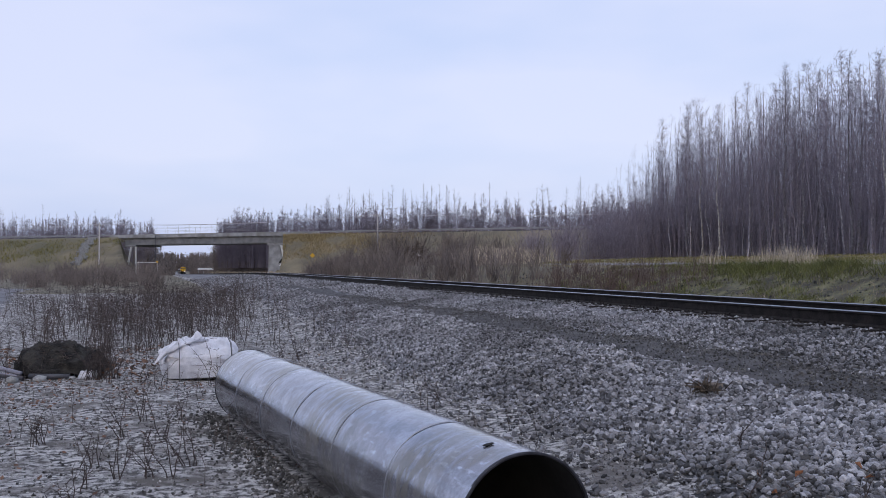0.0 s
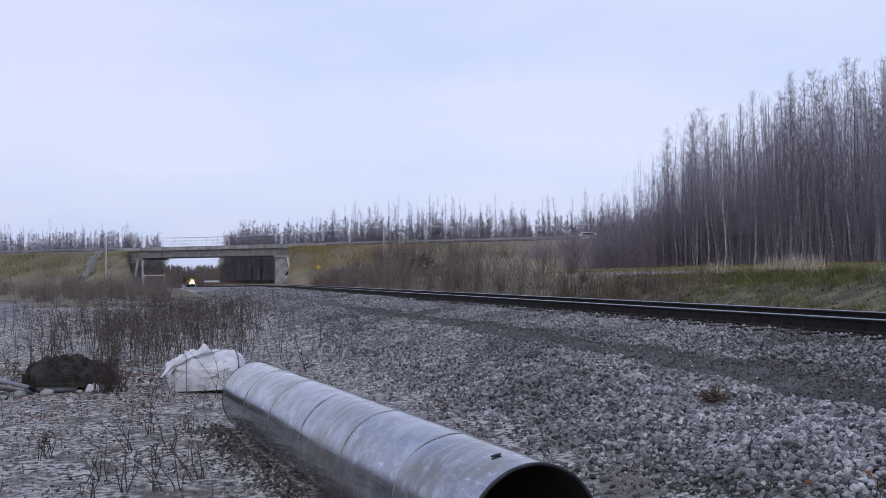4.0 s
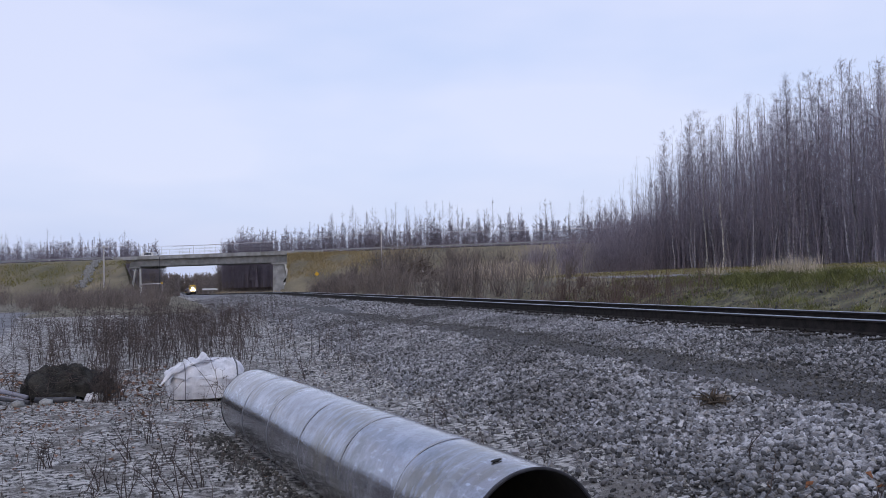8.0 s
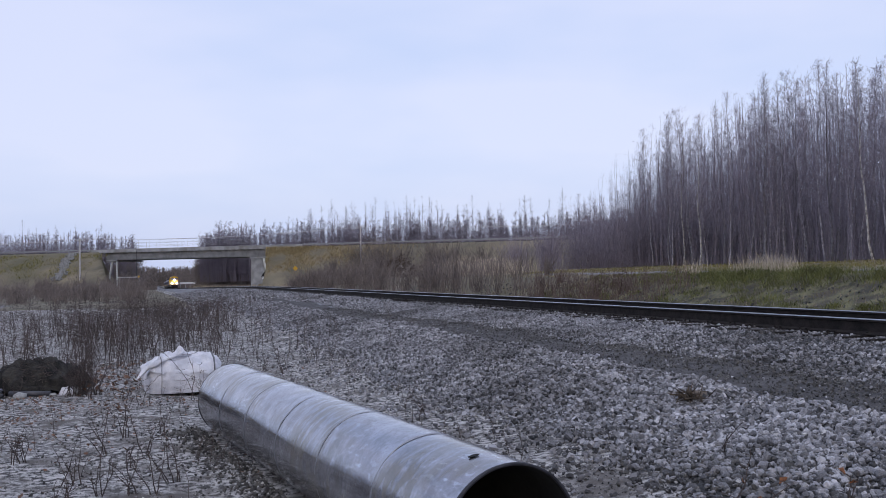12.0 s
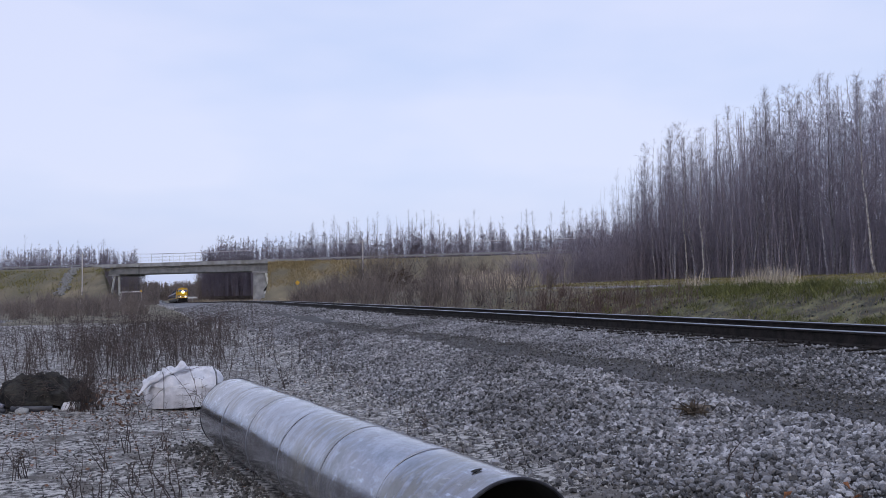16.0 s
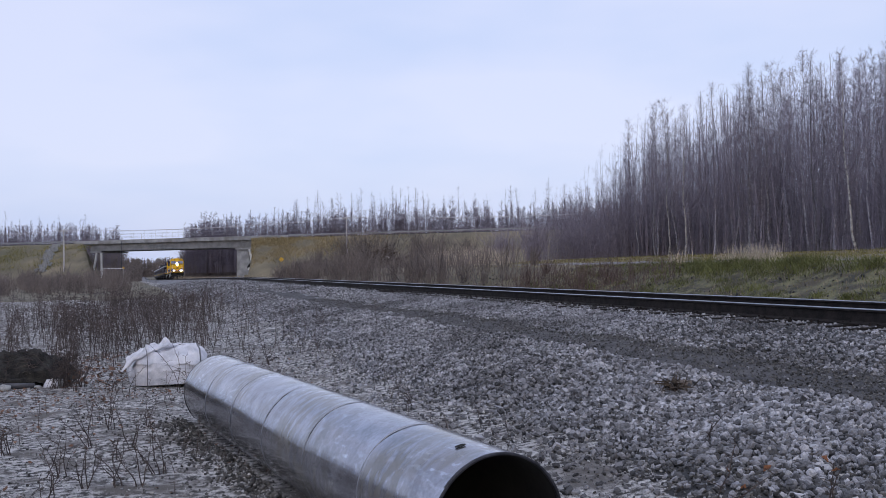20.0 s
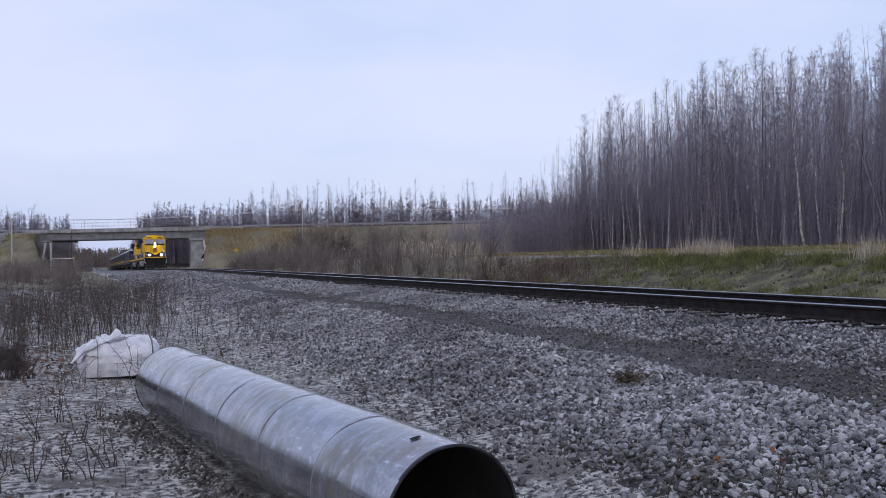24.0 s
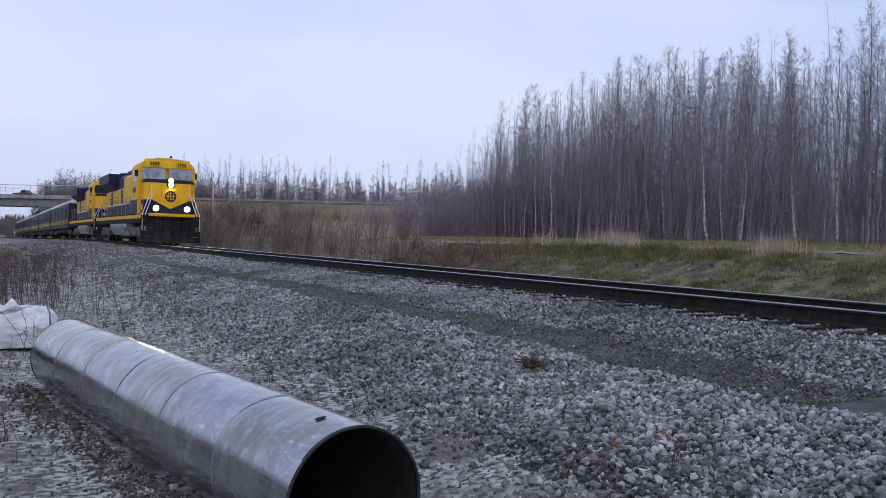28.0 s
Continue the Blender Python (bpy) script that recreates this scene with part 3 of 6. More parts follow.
def sign_post(x, y, z, w, h, material, label, leg=1.6):
    s = thing("road_sign", label, "sign", pose(x, y, z))
    part("post", cyl((0, 0.06, -0.4), (0, 0.06, leg + h / 2), 0.04, sides=6), M["galv"], s)
    part("panel", prism([(-w / 2, leg), (0, leg - h / 2), (w / 2, leg), (0, leg + h / 2)], 0, 0.02), material, s)


p = on_road(68.4, 23.5)
sign_post(p.x, p.y, 2.8, 1.2, 1.2, M["sign_yellow"], "yellow diamond warning sign on the bank", 1.2)

# marker posts and a pipe frame by the track
def marker(x, y, h, label):
    m = thing("marker_post", label, "post", pose(x, y, float(ground_z(x, y))))
    part("stake", box(-0.05, 0.05, -0.02, 0.02, -0.2, h, 0.006), M["white_rail"], m)


marker(24.0, 150, 1.9, "white trackside marker stake")
marker(31.0, 190, 1.9, "white trackside marker stake")
marker(-13.5, 190, 1.8, "white trackside marker stake")

gate = thing("pipe_gate", "pale steel pipe barrier by the track", "gate", pose(-6.4, 205, float(ground_z(-6.4, 205)) + 0.25))
for k in (0, 6.2):
    part("post", cyl((k * 0.64, 0, -0.3), (k * 0.64, 0, 3.4), 0.08, sides=8), M["pole"], gate)
part("bar", cyl((-0.3, 0, 3.15), (4.1, 0, 3.2), 0.08, sides=8), M["white_rail"], gate)
part("tall_post", cyl((3.5, 0.3, -0.3), (3.5, 0.3, 9.0), 0.10, 0.08, sides=8), M["dark_pipe"], gate)
part("reflector", box(3.7, 4.1, -0.1, 0.0, 3.1, 3.5, 0.02), M["sign_yellow"], gate)


# ---- track ----
def run(prof):
    """A rail's cross-section led along the falling line."""
    ys = np.concatenate([[-60, 0, 30], np.linspace(55, 120, 40), np.linspace(130, 1200, 60)])
    n = len(prof)
    v = [(x, y, z - float(drop(y))) for y in ys for x, z in prof]
    f = [[i * n + k, i * n + (k + 1) % n, (i + 1) * n + (k + 1) % n, (i + 1) * n + k] for i in range(len(ys) - 1) for k in range(n)]
    return raw_mesh("rail", v, f)


def build_track():
    t = thing("railway_track", "straight railway track of steel rails on timber ties", "track", kind="structure")
    prof = [(-0.076, 0), (0.076, 0), (0.076, 0.013), (0.010, 0.037), (0.010, 0.148), (0.038, 0.160), (0.038, 0.188), (-0.038, 0.188), (-0.038, 0.160), (-0.010, 0.148), (-0.010, 0.037), (-0.076, 0.013)]
    for side in (-1, 1):
        x = TRACK_X + side * (GAUGE / 2 + 0.036)
        z = RAIL_TOP - 0.194
        link("rail", run([(x + u, z + w) for u, w in prof]), M["rail_side"], t, "dark rusty rail")
        link("rail_head", run([(x - 0.0385, z + 0.182), (x + 0.0385, z + 0.182), (x + 0.0385, z + 0.187), (x + 0.028, z + 0.194), (x - 0.028, z + 0.194), (x - 0.0385, z + 0.187)]), M["rail_top"], t, "polished running surface")
    me = bpy.data.meshes.new("tie")
    b = box(-1.3, 1.3, -0.115, 0.115, -0.18, 0, 0.012)
    b.to_mesh(me)
    b.free()
    plate = bpy.data.meshes.new("tie_plate")
    b = box(-0.18, 0.18, -0.09, 0.09, 0, 0.014)
    for k in (-0.13, 0.13):
        for j in (-0.06, 0.06):
            b = cyl((k * 0.8, j, 0.01), (k * 0.8, j, 0.05), 0.014, sides=6, bm=b)
    b.to_mesh(plate)
    b.free()
    for k in range(250):
        y = -8 + 0.53 * k
        m = pose(TRACK_X + rng.normal(0, 0.03), y + rng.normal(0, 0.02), RAIL_TOP - 0.197 - float(drop(y)) + rng.normal(0, 0.004), 0, 0, rng.normal(0, 0.8))
        tie = link("tie", me, M["tie"], t, m=m)
        if y < 45:
            for side in (-1, 1):
                link("tie_plate", plate, M["rail_side"], tie, m=pose(side * (GAUGE / 2 + 0.036), 0, -0.008))
    v, f = [], []
    cube = np.array([(a, b, c) for a in (-1.3, 1.3) for b in (-0.115, 0.115) for c in (-0.18, 0)])
    quad = np.array([(0, 1, 3, 2), (4, 6, 7, 5), (0, 4, 5, 1), (2, 3, 7, 6), (0, 2, 6, 4), (1, 5, 7, 3)])
    for k in range(600):
        y = -8 + 0.53 * (250 + k)
        v.append(cube + (TRACK_X, y, RAIL_TOP - 0.21 - float(drop(y))))
        f.append(quad + 8 * k)
    link("far_ties", raw_mesh("far_ties", np.concatenate(v), np.concatenate(f)), M["tie"], t, "distant timber ties", "stuff")


build_track()


# ---- the steel pipe ----
PIPE_A, PIPE_B, PIPE_R = Vector((1.583, 3.92, 0.322)), Vector((0.80, 9.45, 0.335)), 0.360


def build_pipe():
    d = PIPE_B - PIPE_A
    L = d.length
    p = thing("steel_pipe", "dull galvanised steel culvert pipe lying on the ground", "pipe", Matrix.Translation(PIPE_A) @ d.to_track_quat("Z", "Y").to_matrix().to_4x4())
    n, rings = 72, 90
    zs = np.linspace(0, L, rings)
    ang = np.linspace(0, 2 * np.pi, n, endpoint=False)
    v, f = [], []
    for z in zs:
        dent = 1 + 0.006 * np.sin(3 * ang + z) + 0.004 * np.sin(5 * ang - 2.1 * z)
        v.append(np.stack([PIPE_R * dent * np.cos(ang), PIPE_R * dent * np.sin(ang), np.full(n, z)], -1))
    for i in range(rings - 1):
        for k in range(n):
            f.append([i * n + k, i * n + (k + 1) % n, (i + 1) * n + (k + 1) % n, (i + 1) * n + k])
    weather_pipe(M["pipe"])
    link("shell", raw_mesh("shell", np.concatenate(v), f, True), M["pipe"], p)
    # inner wall, coloured as dark as the bore's shade
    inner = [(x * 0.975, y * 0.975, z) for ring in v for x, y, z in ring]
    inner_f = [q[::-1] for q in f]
    link("lining", raw_mesh("lining", inner, inner_f, True), M["pipe_shade"], p, "inside wall with its shade painted near black")
    for z in (0.0, L):
        rim = bmesh.new()
        a = [rim.verts.new((PIPE_R * 1.004 * math.cos(w), PIPE_R * 1.004 * math.sin(w), z - 0.006)) for w in ang]
        b = [rim.verts.new((PIPE_R * 0.968 * math.cos(w), PIPE_R * 0.968 * math.sin(w), z - 0.006)) for w in ang]
        c = [rim.verts.new((PIPE_R * 1.004 * math.cos(w), PIPE_R * 1.004 * math.sin(w), z + 0.012)) for w in ang]
        e = [rim.verts.new((PIPE_R * 0.968 * math.cos(w), PIPE_R * 0.968 * math.sin(w), z + 0.012)) for w in ang]
        for k in range(n):
            j = (k + 1) % n
            for q in ((a[k], a[j], b[j], b[k]), (a[k], c[k], c[j], a[j]), (b[k], b[j], e[j], e[k]), (c[k], e[k], e[j], c[j])):
                rim.faces.new(q)
        part("rim", rim, M["lip"], p, "blackened cut edge", True)
    for k in range(1, 6):
        z0 = 0.935 * k - 0.05
        ring = bmesh.new()
        prof = [(-0.001, -0.006), (0.002, -0.003), (0.002, 0.003), (-0.001, 0.006)]
        loops = [[ring.verts.new(((PIPE_R + 0.001 + h) * math.cos(w), (PIPE_R + 0.001 + h) * math.sin(w), z0 + o)) for w in ang] for h, o in prof]
        for a, b in zip(loops, loops[1:]):
            for i in range(n):
                ring.faces.new((a[i], a[(i + 1) % n], b[(i + 1) % n], b[i]))
        part("seam", ring, M["seam"], p, "raised lock seam", True)
    # an oblong slot near the cut end: a near-black plate paints its dark depth
    inv = p.matrix_basis.inverted().to_3x3()
    up = inv @ Vector((-0.18, 0.0, 1.0))
    up.z = 0
    up.normalize()
    side = Vector((-up.y, up.x, 0))
    slot = bmesh.new()
    rim = []
    for a in np.linspace(0, 2 * math.pi, 16, endpoint=False):
        q = up * (PIPE_R + 0.0048) + side * (0.030 * math.cos(a)) + Vector((0, 0, 0.25 + 0.017 * math.sin(a)))
        rim.append(slot.verts.new(q))
    slot.faces.new(rim)
    e = bmesh.ops.extrude_face_region(slot, geom=slot.faces[:])
    bmesh.ops.translate(slot, vec=-up * 0.003, verts=[x for x in e['geom'] if isinstance(x, bmesh.types.BMVert)])
    part('slot', slot, M['slot'], p, 'near-black plate for the slot, its dark depth painted')
    return p


pipe = build_pipe()


# ---- bulk bag, tarp heap ----
def lumpy(fn, nu=40, nv=24):
    """A closed lump from a function of (u, v) in 0..1, u round, v from bottom to top."""
    v = [fn(i / nu, j / (nv - 1)) for j in range(nv) for i in range(nu)]
    f = [[j * nu + i, j * nu + (i + 1) % nu, (j + 1) * nu + (i + 1) % nu, (j + 1) * nu + i] for j in range(nv - 1) for i in range(nu)]
    return v, f


def build_bag():
    g = thing("bulk_bag", "white woven bulk bag, half full with its top folded over", "bag", pose(0.42, 13.45, 0, 0, 0, 6))
    g.scale = (0.93, 0.93, 0.88)

    def outline(w):
        c, s = math.cos(w), math.sin(w)
        k = (abs(c) ** 4 + abs(s) ** 4) ** -0.25
        return c * k, s * k

    def body(u, v):
        w = 2 * math.pi * u
        x, y = outline(w)
        bulge = 0.495 + 0.035 * math.sin(math.pi * min(v * 1.05, 1)) - 0.12 * max(0, v - 0.85) / 0.15
        crease = abs(noise.noise(Vector((x * 3.1, y * 3.1, v * 1.1)))) + 0.5 * abs(noise.noise(Vector((x * 7, y * 7, v * 4))))
        k = bulge * (1.02 - 0.085 * crease)
        return (x * k * 1.08, y * k * 0.94, 0.41 * v)

    v, f = lumpy(body, 96, 28)
    link("body", raw_mesh("body", v, f, True), M["bag"], g)

    # the mouth lies over as one crumpled cloth: ridges (place, bearing, half length, width, height)
    ridges = ((-0.16, -0.16, 35, 0.30, 0.050, 0.09), (-0.02, -0.05, 100, 0.16, 0.045, 0.06), (0.24, -0.02, 4, 0.36, 0.10, 0.10), (0.30, -0.26, -14, 0.26, 0.035, 0.06),
              (-0.30, 0.05, 62, 0.28, 0.05, 0.07), (0.06, -0.32, 20, 0.22, 0.030, 0.055), (-0.28, -0.34, -30, 0.16, 0.035, 0.06), (0.02, 0.26, 12, 0.4, 0.10, 0.07))

    def cloth(u, v):
        w = 2 * math.pi * u
        x, y = outline(w)
        r = 1 - v
        lip = 1.0 + 0.05 * math.sin(5 * w + 1) + 0.05 * noise.noise(Vector((x * 2, y * 2, 4)))
        x, y = x * r * 0.57 * lip, y * r * 0.49 * lip
        z = 0.475 + 0.03 * (1 - r ** 4) - 0.15 * r ** 8 * (0.8 + 0.9 * noise.noise(Vector((x * 5, y * 5, 1))))
        for px, py, turn, half, wide, high in ridges:
            c, s = math.cos(radians(turn)), math.sin(radians(turn))
            a, b = (x - px) * c + (y - py) * s, (y - py) * c - (x - px) * s
            b += 0.03 * math.sin(9 * a + turn)
            side = wide if b < 0 else wide * 1.9
            z += high * math.exp(-abs(b / side) ** 1.5 - (a / half) ** 4)
        z += 0.03 * noise.noise(Vector((x * 8, y * 8, 2))) - 0.075 * abs(noise.noise(Vector((x * 5 + y * 4, y * 7 - x * 4, 7)))) - 0.035 * abs(noise.noise(Vector((x * 14 - y * 5, y * 12 + x * 6, 3))))
        return (x, y, z)

    v, f = lumpy(cloth, 110, 60)
    link("folded_top", raw_mesh("folded_top", v, f, True), M["bag"], g, "crumpled folded mouth")

    def cord(name, pts, radii, label, sides=14):
        rings, faces = [], []
        for i, p in enumerate(pts):
            a, b = Vector(pts[max(i - 1, 0)]), Vector(pts[min(i + 1, len(pts) - 1)])
            q = (b - a).to_track_quat("Z", "Y")
            for k in range(sides):
                w = 2 * math.pi * k / sides
                rr = radii[i] * (1 + 0.22 * math.sin(3 * w + 1.3 * i))
                rings.append(Vector(p) + q @ Vector((rr * math.cos(w), 0.7 * rr * math.sin(w), 0)))
            if i:
                faces += [[(i - 1) * sides + k, (i - 1) * sides + (k + 1) % sides, i * sides + (k + 1) % sides, i * sides + k] for k in range(sides)]
        link(name, raw_mesh(name, rings, faces, True), M["bag"], g, label)

    # a twisted roll of cloth climbs from the loose corner to the peak
    cord("twisted_roll", [(-0.60, -0.36, 0.36), (-0.54, -0.42, 0.42), (-0.45, -0.42, 0.46), (-0.34, -0.38, 0.51), (-0.22, -0.32, 0.55), (-0.10, -0.26, 0.57), (0.02, -0.18, 0.575), (0.12, -0.08, 0.56)], [0.025, 0.04, 0.055, 0.035, 0.05, 0.03, 0.04, 0.015], "twisted roll of the bag's mouth")
    cord("folded_peak", [(-0.09, -0.25, 0.57), (-0.04, -0.24, 0.61), (0.00, -0.23, 0.64)], [0.05, 0.035, 0.010], "pinched corner of the mouth")
    cord("flap", [(-0.55, -0.40, 0.42), (-0.62, -0.43, 0.34), (-0.71, -0.44, 0.24)], [0.05, 0.045, 0.008], "loose corner flap")
    for x, r in ((0.40, 0.012), (-0.36, 0.006)):
        prof = [(-0.49, 0.0), (-0.515, 0.22), (-0.51, 0.42), (-0.44, 0.53), (-0.2, 0.60)]
        s = bmesh.new()
        for (y0, z0), (y1, z1) in zip(prof, prof[1:]):
            s = cyl((x, y0, z0), (x, y1, z1), r, sides=6, bm=s)
        part("strap", s, M["strap"], g, "thin dark lifting strap")


build_bag()


def build_heap():
    h = thing("tarp_heap", "heap of dark mossy netting over debris", "heap", pose(-1.46, 13.9, 0, 0, 0, -10))
    h.scale = (0.93, 0.93, 0.93)

    def lump(u, v):
        w = 2 * math.pi * u
        c, s = math.cos(w), math.sin(w)
        r = math.cos(v * math.pi / 2) ** 0.75
        n = noise.noise(Vector((c * r * 2.2, s * r * 2.2, v * 1.5)))
        m = noise.noise(Vector((c * r * 6, s * r * 6, v * 5)))
        k = noise.noise(Vector((c * r * 15, s * r * 15, v * 12)))
        x = c * r * 0.70 * (1 + 0.16 * n + 0.06 * m)
        top = 0.06 + 0.44 * math.sin(v * math.pi / 2) ** 1.2
        return (x, s * r * 0.48 * (1 + 0.2 * n + 0.08 * m), (top + 0.10 * n * v + 0.06 * m + 0.03 * k + 0.05 * math.sin(14 * (x + 0.8 * s * r * 0.48)) * v * (x > 0) * x / 0.4) * (1 - 0.25 * max(0, x) ** 1.3))

    v, f = lumpy(lump, 110, 52)
    link("netting", raw_mesh("netting", v, f, True), M["net"], h)

    segs = []
    for _ in range(700):
        a = rng.uniform(1.2, 5.2)
        r = rng.uniform(0.1, 0.66)
        x, y = math.cos(a) * r, math.sin(a) * r * 0.68
        z = 0.46 * math.sqrt(max(0.03, 1 - (r / 0.72) ** 2)) + 0.03
        d = rng.normal(0, 1, 3)
        d[2] *= 0.35
        d /= np.linalg.norm(d)
        segs.append((x, y, z, *(np.array((x, y, z)) + d * rng.uniform(0.05, 0.16)), 0.005, 0.003))
    v, f = tubes(segs)
    link("loose_tangle", raw_mesh("loose_tangle", v, f), M["weed"], h, "tangled dry strands", "stuff")
    # the thinnest pale tube lies on the dark one as its painted sheen
    for a, b, r, m in (((-0.98, -0.34, 0.22), (-0.42, -0.52, 0.10), 0.034, "tube_grey"), ((-0.94, -0.40, 0.10), (-0.38, -0.58, 0.035), 0.034, "dark_pipe"), ((-0.30, -0.54, 0.06), (0.28, -0.60, 0.05), 0.042, "dark_pipe"), ((-0.90, -0.44, 0.13), (-0.46, -0.56, 0.07), 0.014, "tube_grey")):
        part("tube", cyl(a, b, r, sides=12), M[m], h, "plastic tube and top sheen", True)

    def scrap(u, v):
        w = 2 * math.pi * u
        r = math.cos(v * 1.57) ** 0.7
        n = noise.noise(Vector((math.cos(w) * r * 3, math.sin(w) * r * 3, v * 4)))
        return (0.50 + 0.10 * math.cos(w) * r * (1 + 0.3 * n), -0.56 + 0.08 * math.sin(w) * r, 0.13 * math.sin(v * 1.57) * (1 + 0.3 * n))

    v, f = lumpy(scrap, 30, 14)
    link("white_scrap", raw_mesh("white_scrap", v, f, True), M["bag"], h, "crumpled white plastic scrap")


build_heap()


def cobble(x, y, r, label="rounded grey cobble on silty ground"):
    v, f = ico()
    bm = bmesh.new()
    vs = [bm.verts.new(q * r * np.array((1.2, 1, 0.7)) * (1 + rng.normal(0, 0.08))) for q in v]
    for t in f:
        bm.faces.new([vs[i] for i in t])
    bmesh.ops.subdivide_edges(bm, edges=bm.edges[:], cuts=1, use_grid_fill=True, smooth=1.0)
    me = bpy.data.meshes.new("cobble")
    bm.to_mesh(me)
    bm.free()
    for q in me.polygons:
        q.use_smooth = True
    ob = link("cobble", me, M["cobble"], m=pose(x, y, float(ground_z(x, y)) + r * 0.35, 0, 0, rng.uniform(0, 360)))
    tagged(ob, label, "stone", "cobbles by the heap")


for x, y, r in ((-2.02, 13.3, 0.09), (-1.66, 13.18, 0.09), (-2.35, 13.6, 0.07), (-1.25, 13.2, 0.05), (-0.98, 13.5, 0.09)):
    cobble(x, y, r)

# across the open ground beyond the bridge, a made-up barrier for a pale strip
barrier = thing("low_barrier", "low pale strip beyond the bridge, a made-up barrier shape", "barrier", pose(12.2, 420, float(ground_z(12.2, 420)) + 1.4, 0, 0, 0))
part("rail", box(0, 6.9, -0.2, 0.2, 1.1, 1.9, 0.05), M["white_rail"], barrier)
for k in (0.3, 2.4, 4.5, 6.5):
    part("post", box(k - 0.12, k + 0.12, -0.15, 0.15, -1.8, 1.08, 0.02), M["concrete"], barrier)


def fallen_branch(x, y, length, turn, label="pale fallen branch among the bushes"):
    b = thing("fallen_branch", label, "branch", pose(x, y, float(ground_z(x, y)) + 0.25, 0, 0, turn))
    v, f = tubes([(0, 0, 0, length * 0.5, 0, 0.25, 0.04, 0.032), (length * 0.5, 0, 0.25, length, 0.1, 0.75, 0.032, 0.018)], 8)
    link("stem", raw_mesh("stem", v, f, True), M["birch"], b)
    v, f = tubes([(length * 0.6, 0, 0.35, length * 0.75, 0.5, 0.9, 0.018, 0.01)], 6)
    link("side_branch", raw_mesh("side_branch", v, f, True), M["birch"], b)


def brush_pile(x, y, wide, high):
    b = thing("brush_pile", "dark pile of cut brush and old wood beyond the track", "brush pile", pose(x, y, float(ground_z(x, y))))
    segs = []
    for _ in range(900):
        a, r = rng.uniform(0, 6.283), math.sqrt(rng.random())
        p = np.array((math.cos(a) * r * wide, math.sin(a) * r * wide * 0.7, high * (1 - r * r) * rng.random() ** 0.5 + 0.03))
        d = rng.normal(0, 1, 3) * (1, 1, 0.4)
        d /= np.linalg.norm(d)
        w = rng.uniform(0.008, 0.03)
        segs.append((*p, *(p + d * rng.uniform(0.4, 1.3)), w, w * 0.5))
    v, f = tubes(segs, 4)
    link("brushwood", raw_mesh("brushwood", v, f), M["driftwood"], b, kind="stuff")
    for k in range(6):
        a = rng.uniform(0, 6.283)
        c = Vector((math.cos(a) * wide * 0.5, -wide * 0.45 * rng.random(), high * 0.45 * rng.random() + 0.12))
        d = Vector((rng.normal(), rng.normal() * 0.4, 0.25 * rng.normal())).normalized() * rng.uniform(0.6, 1.3)
        part("log", cyl(c - d, c + d, 0.09, 0.06, 8), M["birch"] if k < 2 else M["driftwood"], b, "broken log", True)


brush_pile(17.4, 66.5, 2.3, 1.5)
fallen_branch(16.6, 68.5, 2.4, 20)
fallen_branch(18.4, 66.0, 2.0, 150)
fallen_branch(15.9, 70.0, 1.8, -30)


# ---- trees ----
def tree_mesh(seed, h, limbs, twigs, spread, thick, bare=0.25):
    """Trunk and crown meshes of a bare broadleaf tree: a wavering trunk, spreading limbs, a haze of fine twigs."""
    r = np.random.default_rng(seed)
    n = 12
    z = np.linspace(0, h, n)
    lean = r.normal(0, 0.03, 2)
    wav = np.cumsum(r.normal(0, 0.06, (n, 2)), 0)
    pts = np.column_stack([lean[0] * z + wav[:, 0], lean[1] * z + wav[:, 1], z])
    pts[0, :2] = 0
    rad = thick * (1 - 0.95 * (z / h) ** 0.8)
    trunk = [(*pts[i], *pts[i + 1], rad[i], rad[i + 1]) for i in range(n - 1)]
    crown = []
    for k in range(limbs):
        t = bare + (0.985 - bare) * (k + r.random()) / limbs
        base = np.array([np.interp(t * h, z, pts[:, c]) for c in range(3)])
        a = 2.4 * k + r.normal(0, 0.6)
        length = (spread * h * (1 - t) ** 0.75 + 0.25) * r.uniform(0.35, 1.3)
        d = np.array([math.cos(a), math.sin(a), r.uniform(0.25, 1.0) + 0.9 * t ** 4])
        d /= np.linalg.norm(d)
        rr = min(0.30 * np.interp(t * h, z, rad), 0.015) + 0.004
        p = base
        line = [p]
        for s in range(3):
            d = d + np.array([r.normal(0, 0.14), r.normal(0, 0.14), 0.22])
            d /= np.linalg.norm(d)
            q = p + d * length / 3
            crown.append((*p, *q, rr, rr * 0.6))
            p, rr = q, rr * 0.6
            line.append(p)
        for _ in range(twigs):
            u = r.uniform(0.3, 2.99)
            i = int(u)
            q = line[i] + (line[i + 1] - line[i]) * (u - i)
            e = np.array([r.normal(0, 0.8), r.normal(0, 0.8), r.uniform(-0.2, 0.7)]) + 0.45 * d
            e /= np.linalg.norm(e)
            l = r.uniform(0.25, 0.8) * (0.28 + 0.42 * length)
            m = q + e * l
            crown.append((*q, *m, 0.0054, 0.0026))
            for _ in range(2):
                b = q + (m - q) * r.uniform(0.3, 0.95)
                e2 = e + r.normal(0, 0.55, 3)
                e2 /= np.linalg.norm(e2)
                crown.append((*b, *(b + e2 * l * r.uniform(0.3, 0.6)), 0.0032, 0.0018))
    tv, tf = tubes(trunk, 6)
    cv, cf = tubes(crown, 3)
    return raw_mesh("trunk", tv, tf, True), raw_mesh("crown", cv, cf)


